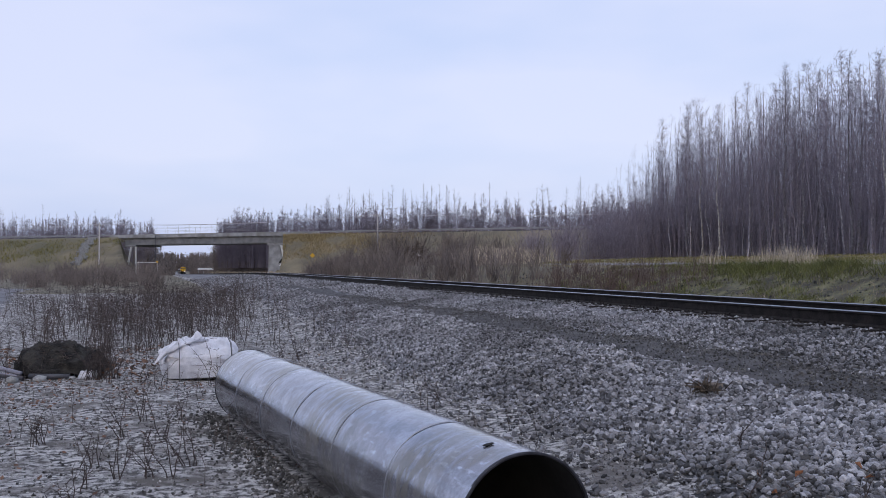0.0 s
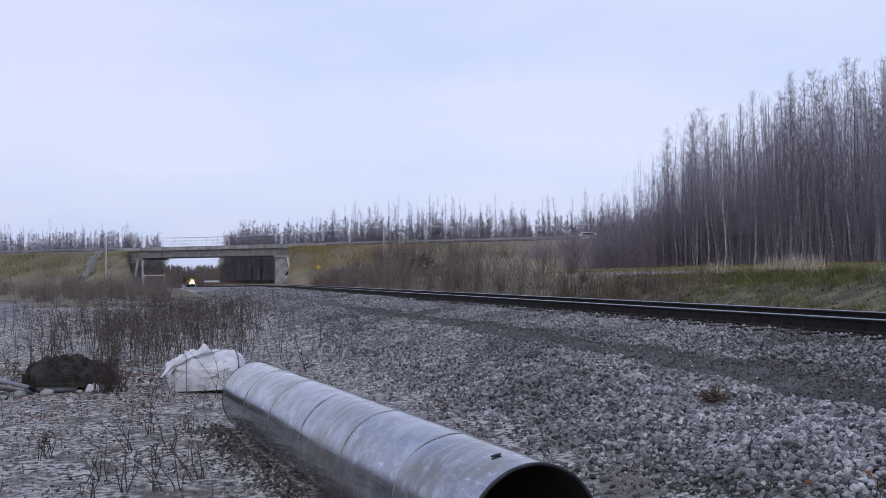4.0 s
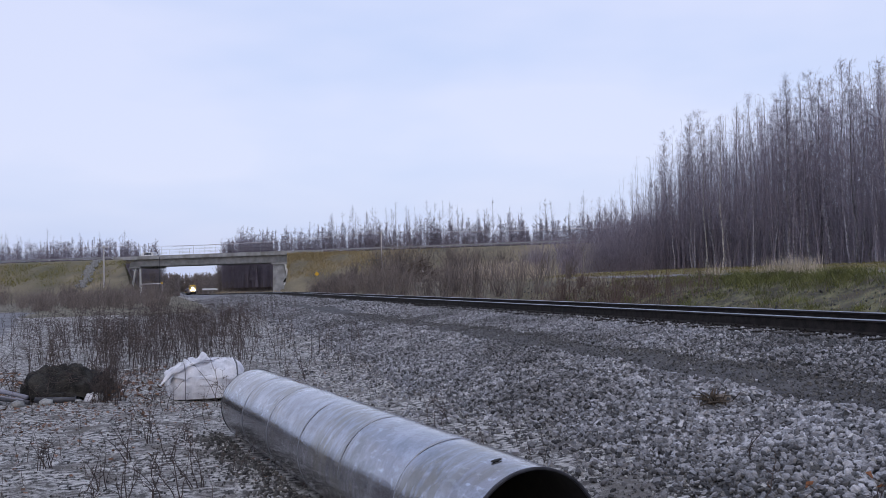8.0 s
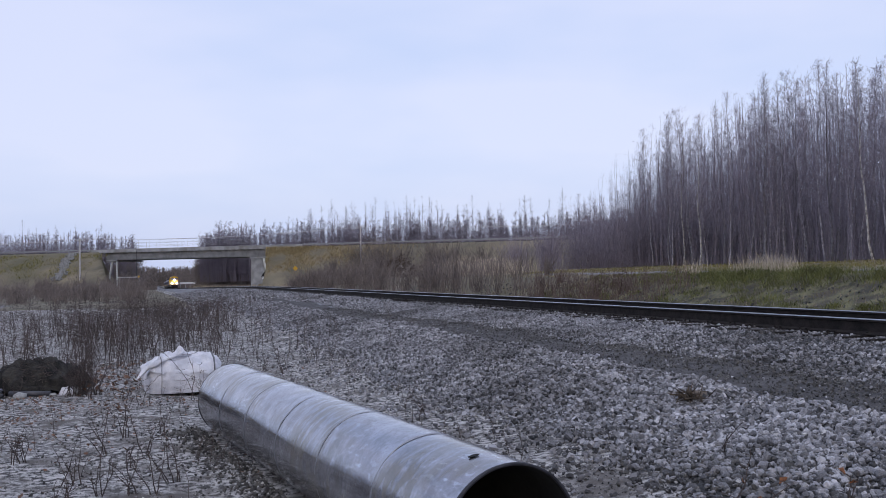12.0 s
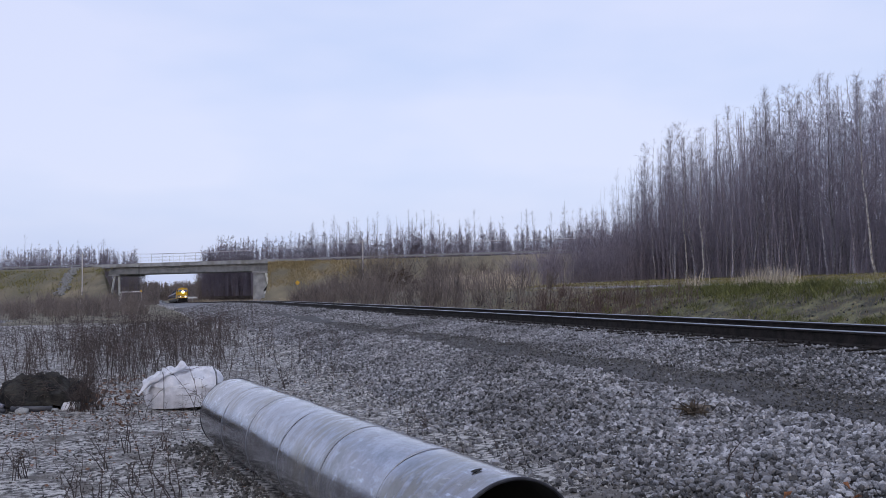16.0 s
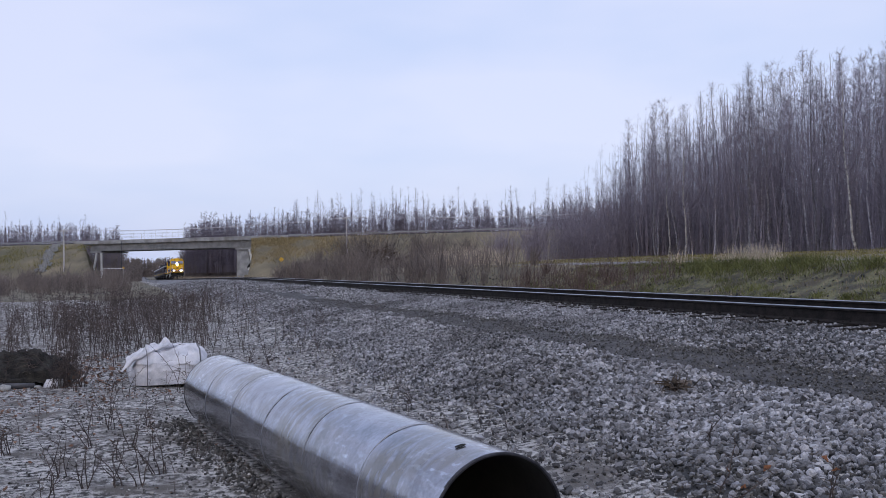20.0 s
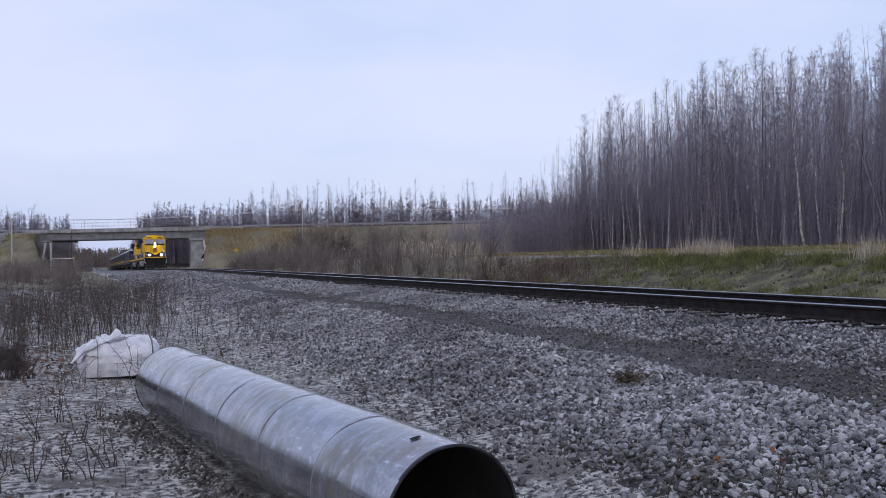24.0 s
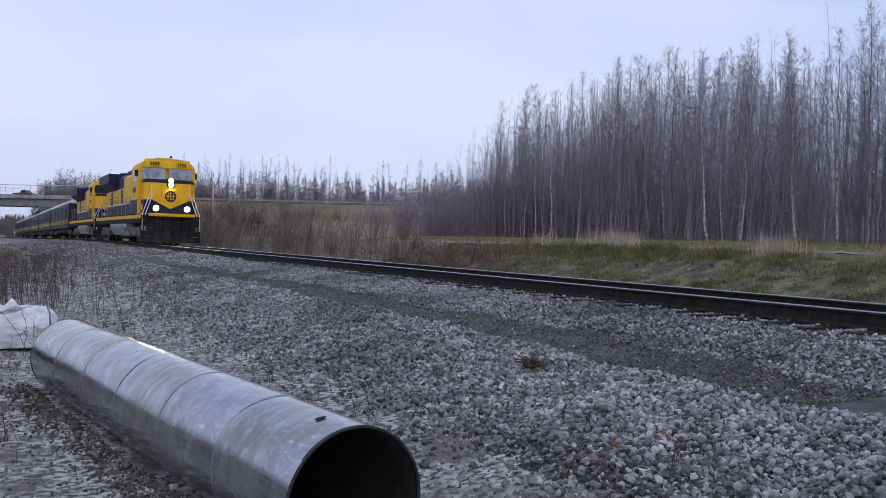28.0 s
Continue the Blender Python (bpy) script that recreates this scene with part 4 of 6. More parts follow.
SPECIES = []
for k in range(8):
    tm, cm = tree_mesh(100 + k, 12.0, 56 + 5 * (k % 3), 10, 0.21 + 0.04 * (k % 3), 0.06 + 0.013 * (k % 4), 0.14 + 0.07 * (k % 3))
    SPECIES.append((tm, cm))
BIRCH = [tree_mesh(300 + k, 12.0, 52, 10, 0.23, 0.085, 0.26) for k in range(3)]


def plant_tree(pair, x, y, scale, turn, birch, label, group):
    t = thing("bare_tree", label, "tree", pose(x, y, float(ground_z(x, y)) - 0.1, 0, 0, turn), group)
    t.scale = (scale, scale, scale)
    link("trunk", pair[0], M["birch"] if birch else M["bark"], t, "pale bark" if birch else "")
    link("crown", pair[1], M["twig"], t)


def forest_front(y):
    """How far from the track the wood begins, along the track."""
    return float(np.interp(y, [10, 30, 50, 62, 80, 110], [32, 34, 36, 37, 40, 50]))


count = 0
for k in range(700):
    y = rng.uniform(13, 84)
    depth = rng.random() ** 1.3 * 13
    x = forest_front(y) + depth
    if count >= 250:
        break
    tall = float(np.interp(y, [12, 27, 31, 36, 41, 46, 52, 57, 60, 64, 69, 74, 84], [0.98, 0.98, 0.90, 0.87, 0.94, 1.02, 1.04, 1.01, 0.96, 0.91, 0.86, 0.77, 0.58]))
    if (y > 70 or y < 36) and rng.random() < 0.3:
        continue
    count += 1
    plant_tree(SPECIES[k % 8], x, y, tall * (1 + 0.008 * depth) * rng.uniform(0.68, 1.0), rng.uniform(0, 360), False, "tall bare grey tree in a dense leafless wood", "trees of the wood")
for x, y, s in ((35.0, 54.4, 0.84), (35.0, 52.4, 0.86), (34, 36.0, 0.84), (34, 33.7, 0.76), (34, 30.2, 0.84), (33.6, 27.6, 0.80)):
    plant_tree(BIRCH[int(x * 10) % 3], x, y, s, rng.uniform(0, 360), True, "tall bare birch with pale bark at the wood's edge", "birches at the wood's edge")


def thicket(name, n, place, h, fork, r, material, label, kind="stuff", tw=4, lean=0.14, low=0.5):
    """Many thin branching stems as one mass."""
    segs = []
    for _ in range(n):
        x, y = place()
        z = float(ground_z(x, y)) - 0.03
        hh = h * rng.uniform(0.5, 1.15)
        d = np.array([rng.normal(0, lean), rng.normal(0, lean), 1.0])
        a = np.array((x, y, z))
        b = a + d * hh * 0.55
        c = b + (d + rng.normal(0, 0.12 + lean * 0.5, 3)) * hh * 0.45
        segs += [(*a, *b, r, r * 0.75), (*b, *c, r * 0.75, r * 0.35)]
        for _ in range(tw):
            t = rng.uniform(0.25, 1.0)
            q = a + (b - a) * t / 0.55 if t < 0.55 else b + (c - b) * (t - 0.55) / 0.45
            e = np.array([rng.normal(0, fork), rng.normal(0, fork), rng.uniform(low, low + 0.5)])
            segs.append((*q, *(q + e * hh * rng.uniform(0.10, 0.26)), r * 0.55, r * 0.25))
    v, f = tubes(segs)
    return link(name, raw_mesh(name, v, f), material, label=label, kind=kind)


def wood_place(lo, hi, y0, y1):
    def place():
        y = rng.uniform(y0, y1)
        return forest_front(y) + rng.uniform(lo, hi), y
    return place


def saplings(name, n, place, label):
    """Slender young trees, bare, with steep fine branches, as tall as the wood is there."""
    segs = []
    for _ in range(n):
        x, y = place()
        z = float(ground_z(x, y)) - 0.05
        h = 12.3 * float(np.interp(y, [12, 27, 31, 36, 46, 52, 60, 64, 69, 74, 84], [0.92, 0.92, 0.86, 0.84, 0.96, 1.0, 0.93, 0.88, 0.83, 0.75, 0.56])) * (0.55 + 0.45 * rng.random() ** 0.7) * (1 + 0.008 * max(0.0, x - forest_front(y)))
        r = 0.0032 * h
        a = np.array((x, y, z))
        b = a + (rng.normal(0, 0.04) * h, rng.normal(0, 0.04) * h, h * 0.55)
        c = b + (rng.normal(0, 0.02) * h, rng.normal(0, 0.02) * h, h * 0.45)
        segs += [(*a, *b, r, r * 0.6), (*b, *c, r * 0.6, 0.004)]
        for _ in range(34):
            t = 1 - 0.8 * rng.random()
            q = a + (b - a) * t / 0.55 if t < 0.55 else b + (c - b) * (t - 0.55) / 0.45
            w, l = rng.uniform(0, 6.283), rng.uniform(0.3, 0.9) * (0.35 + 1.5 * (1 - t))
            e = np.array([math.cos(w) * 0.85, math.sin(w) * 0.85, rng.uniform(0.1, 0.9)]) * l
            segs.append((*q, *(q + e), 0.0052, 0.0022))
            g = q + e * rng.uniform(0.3, 0.8)
            segs.append((*g, *(g + (e + rng.normal(0, 0.3, 3)) * 0.5), 0.0036, 0.0018))
    v, f = tubes(segs)
    return link(name, raw_mesh(name, v, f), M["twig"], label=label, kind="stuff")


saplings("wood_saplings", 620, wood_place(-0.5, 9, 12, 82), "slender leafless young trees along the wood's edge")
saplings("wood_saplings", 260, wood_place(-0.5, 9, 46, 70), "slender leafless young trees along the wood's edge")
saplings("wood_saplings", 220, wood_place(7, 16, 12, 78), "slender leafless young trees inside the wood")
thicket("wood_undergrowth", 3600, wood_place(0.5, 16, 8, 80), 3.6, 0.6, 0.011, M["twig"], "dense leafless undergrowth inside the wood")
thicket("wood_back", 1100, wood_place(12, 40, 4, 84), 6.5, 0.35, 0.03, M["twig"], "mass of bare stems deep in the wood", tw=9)
thicket("wood_shrubs", 2700, wood_place(-2.5, 8, 62, 84), 4.6, 0.7, 0.013, M["twig"], "leafless shrubs where the wood thins out")


def far_wood(n, place, h, label, material="far_twig", tw=34, low=0.45, reach=0.17, thick=0.042, deep=0.85, stem=1.5):
    """Bare trees seen from far off: slim stems in a haze of short branches, drawn in towards the top."""
    segs = []
    for _ in range(n):
        x, y, z = place()
        hh = h * (low + (1.08 - low) * rng.random())
        a = np.array((x, y, z))
        top = a + (rng.normal(0, 0.4), rng.normal(0, 0.4), hh)
        segs.append((*a, *top, thick * stem, thick * 0.3))
        for _ in range(tw):
            t = 1 - deep * rng.random()
            q = a + (top - a) * t
            w = rng.uniform(0, 6.28)
            l = hh * reach * rng.uniform(0.3, 1.0) * (0.12 + 1.6 * (1 - t) / (0.35 + 1.6 * (1 - t)))
            segs.append((*q, *(q + np.array([math.cos(w), math.sin(w), rng.uniform(0.3, 1.3)]) * l), thick, thick * 0.35))
    v, f = tubes(segs)
    return link("far_wood", raw_mesh("far_wood", v, f), M[material], label=label, kind="stuff")


def behind_road(s0, s1, o0, o1, z, lo=-9.0, hi=9.0):
    """A place behind the road, between two bearings (x over y) seen from the pipe."""
    def place():
        p = on_road(rng.uniform(s0, s1), rng.uniform(o0, o1))
        while not lo < p.x / p.y < hi:
            p = on_road(rng.uniform(s0, s1), rng.uniform(o0, o1))
        return p.x, p.y, z
    return place


def beside_track(r0, r1, y0, y1, z):
    def place():
        y = rng.uniform(y0, y1)
        return rng.uniform(r0, r1) * y, y, z
    return place


# out of view; added so the pipe mirrors a dark band of trees
far_wood(260, lambda: (rng.uniform(-78, -46), rng.uniform(-20, 120), -0.4), 12.5, "unseen leafless wood added to be mirrored in the pipe", "brush", tw=44, low=0.7, reach=0.2, thick=0.03, deep=0.95)
BACK = "distant leafless wood behind the road bank"
far_wood(1050, behind_road(6, SPAN + 215, -60, -22, 1.0, 0.056), 18.0, BACK, tw=50, low=0.64, reach=0.14, thick=0.046, deep=0.55)
far_wood(950, behind_road(6, SPAN + 215, -46, -20, 1.0, 0.056), 16.8, BACK, tw=42, low=0.76, reach=0.15, thick=0.055, deep=0.48)
far_wood(230, behind_road(40, SPAN + 215, -50, -22, 1.0, 0.13), 22.5, BACK, tw=70, low=0.74, reach=0.12, thick=0.032, deep=0.75, stem=3.0)
far_wood(560, behind_road(-210, -15, -60, -24, 1.0, -9.0, -0.037), 17.4, BACK, tw=50, low=0.64, reach=0.14, thick=0.046, deep=0.55)
far_wood(520, behind_road(-210, -15, -52, -22, 1.0, -9.0, -0.037), 16.2, BACK, tw=42, low=0.76, reach=0.15, thick=0.055, deep=0.48)
far_wood(100, behind_road(-210, -20, -55, -24, 1.0, -9.0, -0.042), 20.5, BACK, tw=70, low=0.76, reach=0.12, thick=0.032, deep=0.75, stem=3.0)
far_wood(45, behind_road(-60, -2, -60, -30, 1.0, -0.031, -0.016), 15.6, "small clump of bare trees behind the bridge", tw=60, low=0.7, thick=0.05)
far_wood(150, behind_road(-20, 60, -50, -22, 1.0, 0.050, 0.10), 15.0, "clump of bare trees behind the bridge", tw=60, low=0.6, thick=0.05)
far_wood(420, beside_track(0.046, 0.125, 290, 400, -2.0), 13, "dark leafless trees beyond the bridge", "brush", 46, 0.6, 0.24, thick=0.045)
far_wood(170, beside_track(-0.060, -0.010, 300, 390, -2.0), 13.4, "bare trees beyond the bridge", "brush", 46, 0.6, 0.24, thick=0.045)
far_wood(460, beside_track(-0.09, 0.006, 600, 760, -5.0), 15.5, "distant tree line up the track", "brush", tw=26, low=0.7, thick=0.2)
far_wood(380, beside_track(0.021, 0.12, 600, 760, -5.0), 15.5, "distant tree line up the track", "brush", tw=26, low=0.7, thick=0.2)
far_wood(420, beside_track(-0.03, 0.06, 1240, 1330, -6.0), 25.0, "farthest tree line where the track bends away", "brush", tw=26, low=0.7, thick=0.4)


# ---- brush, weeds, grass ----
def ring(cx, cy, sx, sy):
    return lambda: (cx + rng.normal(0, sx), cy + rng.normal(0, sy))


def field(x0, x1, y0, y1):
    return lambda: (rng.uniform(x0, x1), rng.uniform(y0, y1))


def weed_spots():
    spots = [(0.01 + rng.normal(-0.02, 0.062), 17.5 + 26 * rng.random() ** 1.2, rng.uniform(0.25, 0.8)) for _ in range(130)]

    def place():
        r, y, w = spots[rng.integers(len(spots))]
        return r * y + rng.normal(0, w), y + rng.normal(0, w * 1.6)
    return place


def clumps(n, r0, r1, y0, y1):
    """Places gathered in clumps between two lines of sight from the pipe."""
    spots = [(rng.uniform(r0, r1), rng.uniform(y0, y1), rng.uniform(0.4, 1.6)) for _ in range(n)]

    def place():
        r, y, w = spots[rng.integers(n)]
        y += rng.normal(0, w * 1.5)
        return r * y + rng.normal(0, w), y
    return place


def bush(cx, cy, h, n, r, material, label, name="leafless_bush"):
    """A bush: stems that fan out of one root and fork twice."""
    z = float(ground_z(cx, cy)) - 0.05
    segs = []
    for _ in range(n):
        w, out = rng.uniform(0, 6.283), abs(rng.normal(0, 0.34))
        d = np.array([math.cos(w) * out, math.sin(w) * out, 1.0])
        p = np.array((cx + rng.normal(0, 0.12 * h), cy + rng.normal(0, 0.12 * h), z))
        l, rr = h * rng.uniform(0.55, 1.1), r
        for k in range(3):
            q = p + d * l / 3
            segs.append((*p, *q, rr, rr * 0.72))
            for _ in range(8 if k else 4):
                u = rng.random()
                e = d + np.array([rng.normal(0, 0.45), rng.normal(0, 0.45), rng.uniform(-0.1, 0.4)])
                segs.append((*(p + (q - p) * u), *(p + (q - p) * u + e * h * rng.uniform(0.08, 0.24)), rr * 0.42, rr * 0.2))
            p, rr = q, rr * 0.72
            d = d + np.array([rng.normal(0, 0.14), rng.normal(0, 0.14), 0])
    v, f = tubes(segs)
    ob = link(name, raw_mesh(name, v, f), material, label=label)
    return tagged(ob, category="bush", group="bushes")


for cx, cy, h, n in ((18.2, 74, 3.6, 60), (19.6, 72, 3.1, 46), (17.2, 77, 3.2, 40), (22.0, 71, 3.1, 55), (23.2, 69, 3.0, 40), (24.6, 66, 2.6, 30), (26.4, 63, 3.0, 40), (30, 66, 3.4, 44), (32, 70, 3.6, 44), (15.5, 80, 2.4, 30), (27.5, 68, 2.2, 26)):
    bush(cx, cy, h * 0.9, int(n * 2.1), 0.013, M["brush"] if cx < 25 else M["twig"], "large leafless bush beyond the track")
for k in range(46):
    y = rng.uniform(62, 116)
    bush(y * rng.uniform(-0.15, -0.004), y, rng.uniform(0.8, 1.9), 18, 0.013, M["brush"], "low leafless bush among dry grass")
for k in range(64):
    y = 24 + 68 * rng.random()
    bush(12.4 + abs(rng.normal(0, 2.0)), y, rng.uniform(0.9, 1.9) * (0.55 if y < 33 else 1), 15, 0.011 + 0.00013 * y, M["red_brush"] if y < 33 else M["brush"], "low leafless bush beside the track")
for k in range(70):
    y = rng.uniform(105, 190)
    bush(y * (rng.uniform(0.15, 0.42) if k % 2 else rng.uniform(-0.30, -0.012)), y, rng.uniform(1.4, 3.0), 14, 0.04, M["brush"], "leafless bush at the foot of the bank")
thicket("trackside_brush", 1300, lambda: (lambda y: (12.3 + abs(rng.normal(0, 2.2)) + 1.2 * math.sin(y * 0.7) ** 2, y))(rng.uniform(36, 92)), 1.35, 0.6, 0.011, M["brush"], "low brown brush beyond the track")
thicket("trackside_brush", 650, field(12.2, 14.6, 21.5, 31), 0.8, 0.6, 0.006, M["red_brush"], "low reddish brush beyond the track")
thicket("bank_foot_brush", 900, clumps(90, 0.15, 0.42, 105, 185), 1.9, 0.7, 0.020, M["brush"], "brown brush along the foot of the bank", lean=0.3)
thicket("bank_foot_brush", 900, clumps(80, -0.28, -0.012, 120, 225), 2.6, 0.7, 0.022, M["brush"], "brown brush along the foot of the bank", lean=0.3)
thicket("left_brush", 900, clumps(60, -0.15, -0.006, 62, 118), 1.35, 0.9, 0.010, M["brush"], "brown brush beside the track", lean=0.3)
thicket("dry_weeds", 1250, weed_spots(), 0.92, 0.95, 0.0055, M["weed"], "dense patch of dead weed stalks", tw=13, lean=0.16, low=0.1)
thicket("sparse_weeds", 190, field(-3.5, 3.0, 6, 17), 0.38, 0.95, 0.0032, M["weed"], "scattered small dead stalks", tw=8, lean=0.2, low=0.0)


def weed(x, y, h, n, label, group, leaves=0, leaf="leaf_orange", leaf_label="curled orange leaf"):
    w = thing("dead_weed", label, "weed", pose(x, y, float(ground_z(x, y)) - 0.01), group)
    tips, segs = [], []
    for _ in range(n):
        d = np.array([rng.normal(0, 0.22), rng.normal(0, 0.22), 1.0])
        p = np.array((rng.normal(0, 0.03), rng.normal(0, 0.03), 0.0))
        l = h * rng.uniform(0.5, 1.1)
        path = [p]
        for s in range(5):
            q = p + d * l / 5
            path.append(q)
            if s:
                for _ in range(3):
                    e = np.array([rng.normal(0, 0.75), rng.normal(0, 0.75), rng.uniform(0.15, 0.9)])
                    m = q + e * h * rng.uniform(0.06, 0.19)
                    segs.append((*q, *m, 0.0025, 0.0015))
                    g = q + (m - q) * 0.6
                    segs.append((*g, *(g + (e + rng.normal(0, 0.6, 3)) * h * 0.06), 0.0017, 0.001))
                    tips.append(q + e * h * 0.1)
            p = q
            d = d + rng.normal(0, 0.24, 3) * (1, 1, 0.4)
        v, f = bent_tube(path, [0.0052 - 0.0007 * i for i in range(6)])
        link("stem", raw_mesh("stem", v, f), M["weed"], w)
    v, f = tubes(segs)
    link("twig_spray", raw_mesh("twig_spray", v, f), M["weed"], w, kind="stuff")
    for k in range(leaves):
        t = tips[rng.integers(len(tips))] * (1, 1, 0.35 if leaf == "leaf" else 1)
        lb = bmesh.new()
        q = [lb.verts.new(c) for c in ((-0.03, 0, 0), (-0.01, -0.02, 0.01), (0.03, 0, 0.004), (0.0, 0.022, 0.012))]
        lb.faces.new(q)
        o = part("leaf", lb, M[leaf], w, leaf_label)
        o.matrix_basis = pose(*t, rng.uniform(20, 90), rng.uniform(-60, 60), rng.uniform(0, 360))


for x, y, h, n in ((-0.15, 6.9, 0.30, 4), (0.15, 7.2, 0.32, 5), (-0.55, 6.6, 0.26, 3), (-1.1, 8.4, 0.30, 4), (-0.4, 8.6, 0.40, 4), (0.1, 9.3, 0.3, 3), (-0.85, 12.9, 0.55, 6), (-0.75, 12.7, 0.6, 5), (-2.6, 13.2, 0.7, 3),
                   (1.6, 13.8, 0.55, 4), (1.35, 12.6, 0.45, 3), (2.0, 14.6, 0.5, 3), (0.55, 12.5, 0.75, 2), (-0.1, 12.4, 0.4, 2), (-2.9, 14.2, 0.9, 3), (-2.3, 14.8, 0.8, 4), (2.7, 9.1, 0.3, 3), (1.0, 14.8, 0.6, 4), (-1.02, 12.95, 0.5, 9), (-0.9, 13.1, 0.45, 7), (-2.45, 13.9, 0.8, 5), (-2.75, 14.4, 1.05, 4), (-3.1, 14.6, 1.1, 4), (-2.5, 12.8, 0.5, 4)):
    weed(x, y, h, n, "dead branching weed on silty ground", "foreground weeds")
for k in range(20):
    y = 6.0 + 9.0 * rng.random()
    weed(y * rng.uniform(-0.14, 0.06) if k % 3 else rng.uniform(1.5, 2.9), y if k % 3 else rng.uniform(9, 19), rng.uniform(0.22, 0.5), 2 + k % 3, "small dead branching weed on silty ground", "foreground weeds")
for x, y, h, n, lv in ((3.01, 4.27, 0.36, 2, 3), (3.54, 3.96, 0.24, 2, 2), (3.9, 5.6, 0.2, 2, 0)):
    weed(x, y, h, n, "dead weed with orange leaves among the stones", "leafy weeds", lv)

for x, y, h, n, lv in ((-0.86, 13.15, 0.62, 16, 14), (-0.70, 13.05, 0.45, 9, 9)):
    weed(x, y, h, n, "leafless shrub with a few red-brown leaves beside the heap", "shrubs by the heap", lv, "leaf", "withered red-brown leaf")

# matted clump and old wood on the stones
clump = thing("debris_clump", "dark rotten wood clump on the stones", "debris", pose(4.75, 7.25, float(ground_z(4.75, 7.25)), 0, 0, 25))
v, f = bent_tube([(-0.04, 0.0, 0.05), (0.02, 0.0, 0.055), (0.09, -0.01, 0.05), (0.15, -0.02, 0.045), (0.19, -0.02, 0.035)], [0.03, 0.042, 0.038, 0.034, 0.012], 9)
link("log", raw_mesh("log", v, f, True), M["old_log"], clump, "weathered piece of wood")
v, f = tubes([(x, y, z, x + rng.normal(0, 0.07), y + rng.normal(0, 0.06), max(0.01, z + rng.normal(0.01, 0.05)), 0.008, 0.003) for x, y, z in ((rng.normal(-0.08, 0.07), rng.normal(0, 0.05), rng.uniform(0.01, 0.08)) for _ in range(90))])
link("root_tangle", raw_mesh("root_tangle", v, f), M["driftwood"], clump, "dark tangled rootlets", "stuff")


def bank_spot(s0, s1, o0, o1):
    s, o = rng.uniform(s0, s1), rng.uniform(o0, o1)
    p = on_road(s, o)
    if s > 20 and p.x < 0.1195 * p.y:
        return bank_spot(s0, s1, o0, o1)
    return p.x, p.y, float(np.interp(o, [7.4, 11, 16, 21, 26, 31], [9.75, 8.4, 6.3, 4.1, 1.7, -0.3])) - 0.1


def blades(name, n, place, h, w, material, label, lean=0.35):
    """Grass blades: bent three-cornered strips, as one mass."""
    xy = np.array([place() for _ in range(n)])
    base = xy if xy.shape[1] == 3 else np.column_stack([xy, ground_z(xy[:, 0], xy[:, 1]) - 0.01])
    a = rng.uniform(0, 6.283, n)
    hh = h * rng.uniform(0.5, 1.2, n)
    side = np.column_stack([np.cos(a), np.sin(a), np.zeros(n)]) * (w * rng.uniform(0.6, 1.2, n))[:, None]
    tilt = np.column_stack([rng.normal(0, lean, n), rng.normal(0, lean, n), np.ones(n)])
    mid = base + tilt * (hh * 0.55)[:, None]
    tip = mid + (tilt * [1.9, 1.9, 0.8]) * (hh * 0.45)[:, None]
    v = np.stack([base - side, base + side, mid + side * 0.7, mid - side * 0.7, tip], 1).reshape(-1, 3)
    k = np.arange(n)[:, None] * 5
    f = np.concatenate([np.concatenate([k, k + 1, k + 2], 1), np.concatenate([k, k + 2, k + 3], 1), np.concatenate([k + 3, k + 2, k + 4], 1)])
    return link(name, raw_mesh(name, v, f), material, label=label, kind="stuff")


def verge_place():
    y = rng.uniform(12, 48)
    return rng.uniform(12.4, 17.2), y


PATCHES = [(rng.uniform(12.9, 16.4), rng.uniform(9, 30), rng.uniform(0.08, 0.34)) for _ in range(120)]


def verge_patch():
    x, y, r = PATCHES[rng.integers(len(PATCHES))]
    return x + rng.normal(0, r * 0.6), y + rng.normal(0, r)


def tuft_place(spots, s):
    def place():
        x, y = spots[rng.integers(len(spots))]
        return x + rng.normal(0, s), y + rng.normal(0, s * 1.6)
    return place


blades("verge_grass", 15000, verge_patch, 0.14, 0.007, M["grass"], "short mossy green grass on the verge")
blades("verge_dry_grass", 7000, verge_place, 0.12, 0.005, M["straw"], "sparse pale dry grass on the verge")
blades("verge_moss", 15000, lambda: (rng.uniform(12.3, 17.5), 8 + 36 * rng.random() ** 1.2), 0.05, 0.006, M["olive_grass"], "low olive moss and grass on the verge", 0.6)
TUFTS = [(rng.uniform(14.6, 15.8), rng.uniform(9, 25)) for _ in range(14)] + [(15.3 + rng.normal(0, 0.2), y) for y in (18.4, 19.0, 19.6, 20.2, 20.8, 21.4, 21.9)]
blades("grass_tufts", 5200, tuft_place(TUFTS, 0.28), 0.27, 0.007, M["grass"], "thick green grass tufts on the verge", 0.5)
TALL = [(16.0 + rng.normal(0, 0.15), y) for y in (21.0, 21.4, 21.8, 20.6, 20.2, 19.8, 14.7, 15.0, 14.4, 24.5)]
blades("tall_dry_grass", 900, tuft_place(TALL, 0.16), 0.62, 0.006, M["reed"], "tall pale dry grass on top of the verge", 0.13)
blades("dry_field_grass", 9000, field(22.5, 33, 15, 75), 0.12, 0.010, M["straw"], "dry grass before the wood", 0.4)
blades("wood_edge_grass", 16000, field(23, 35, 14, 60), 0.14, 0.012, M["olive_grass"], "yellow-green grass before the wood", 0.4)
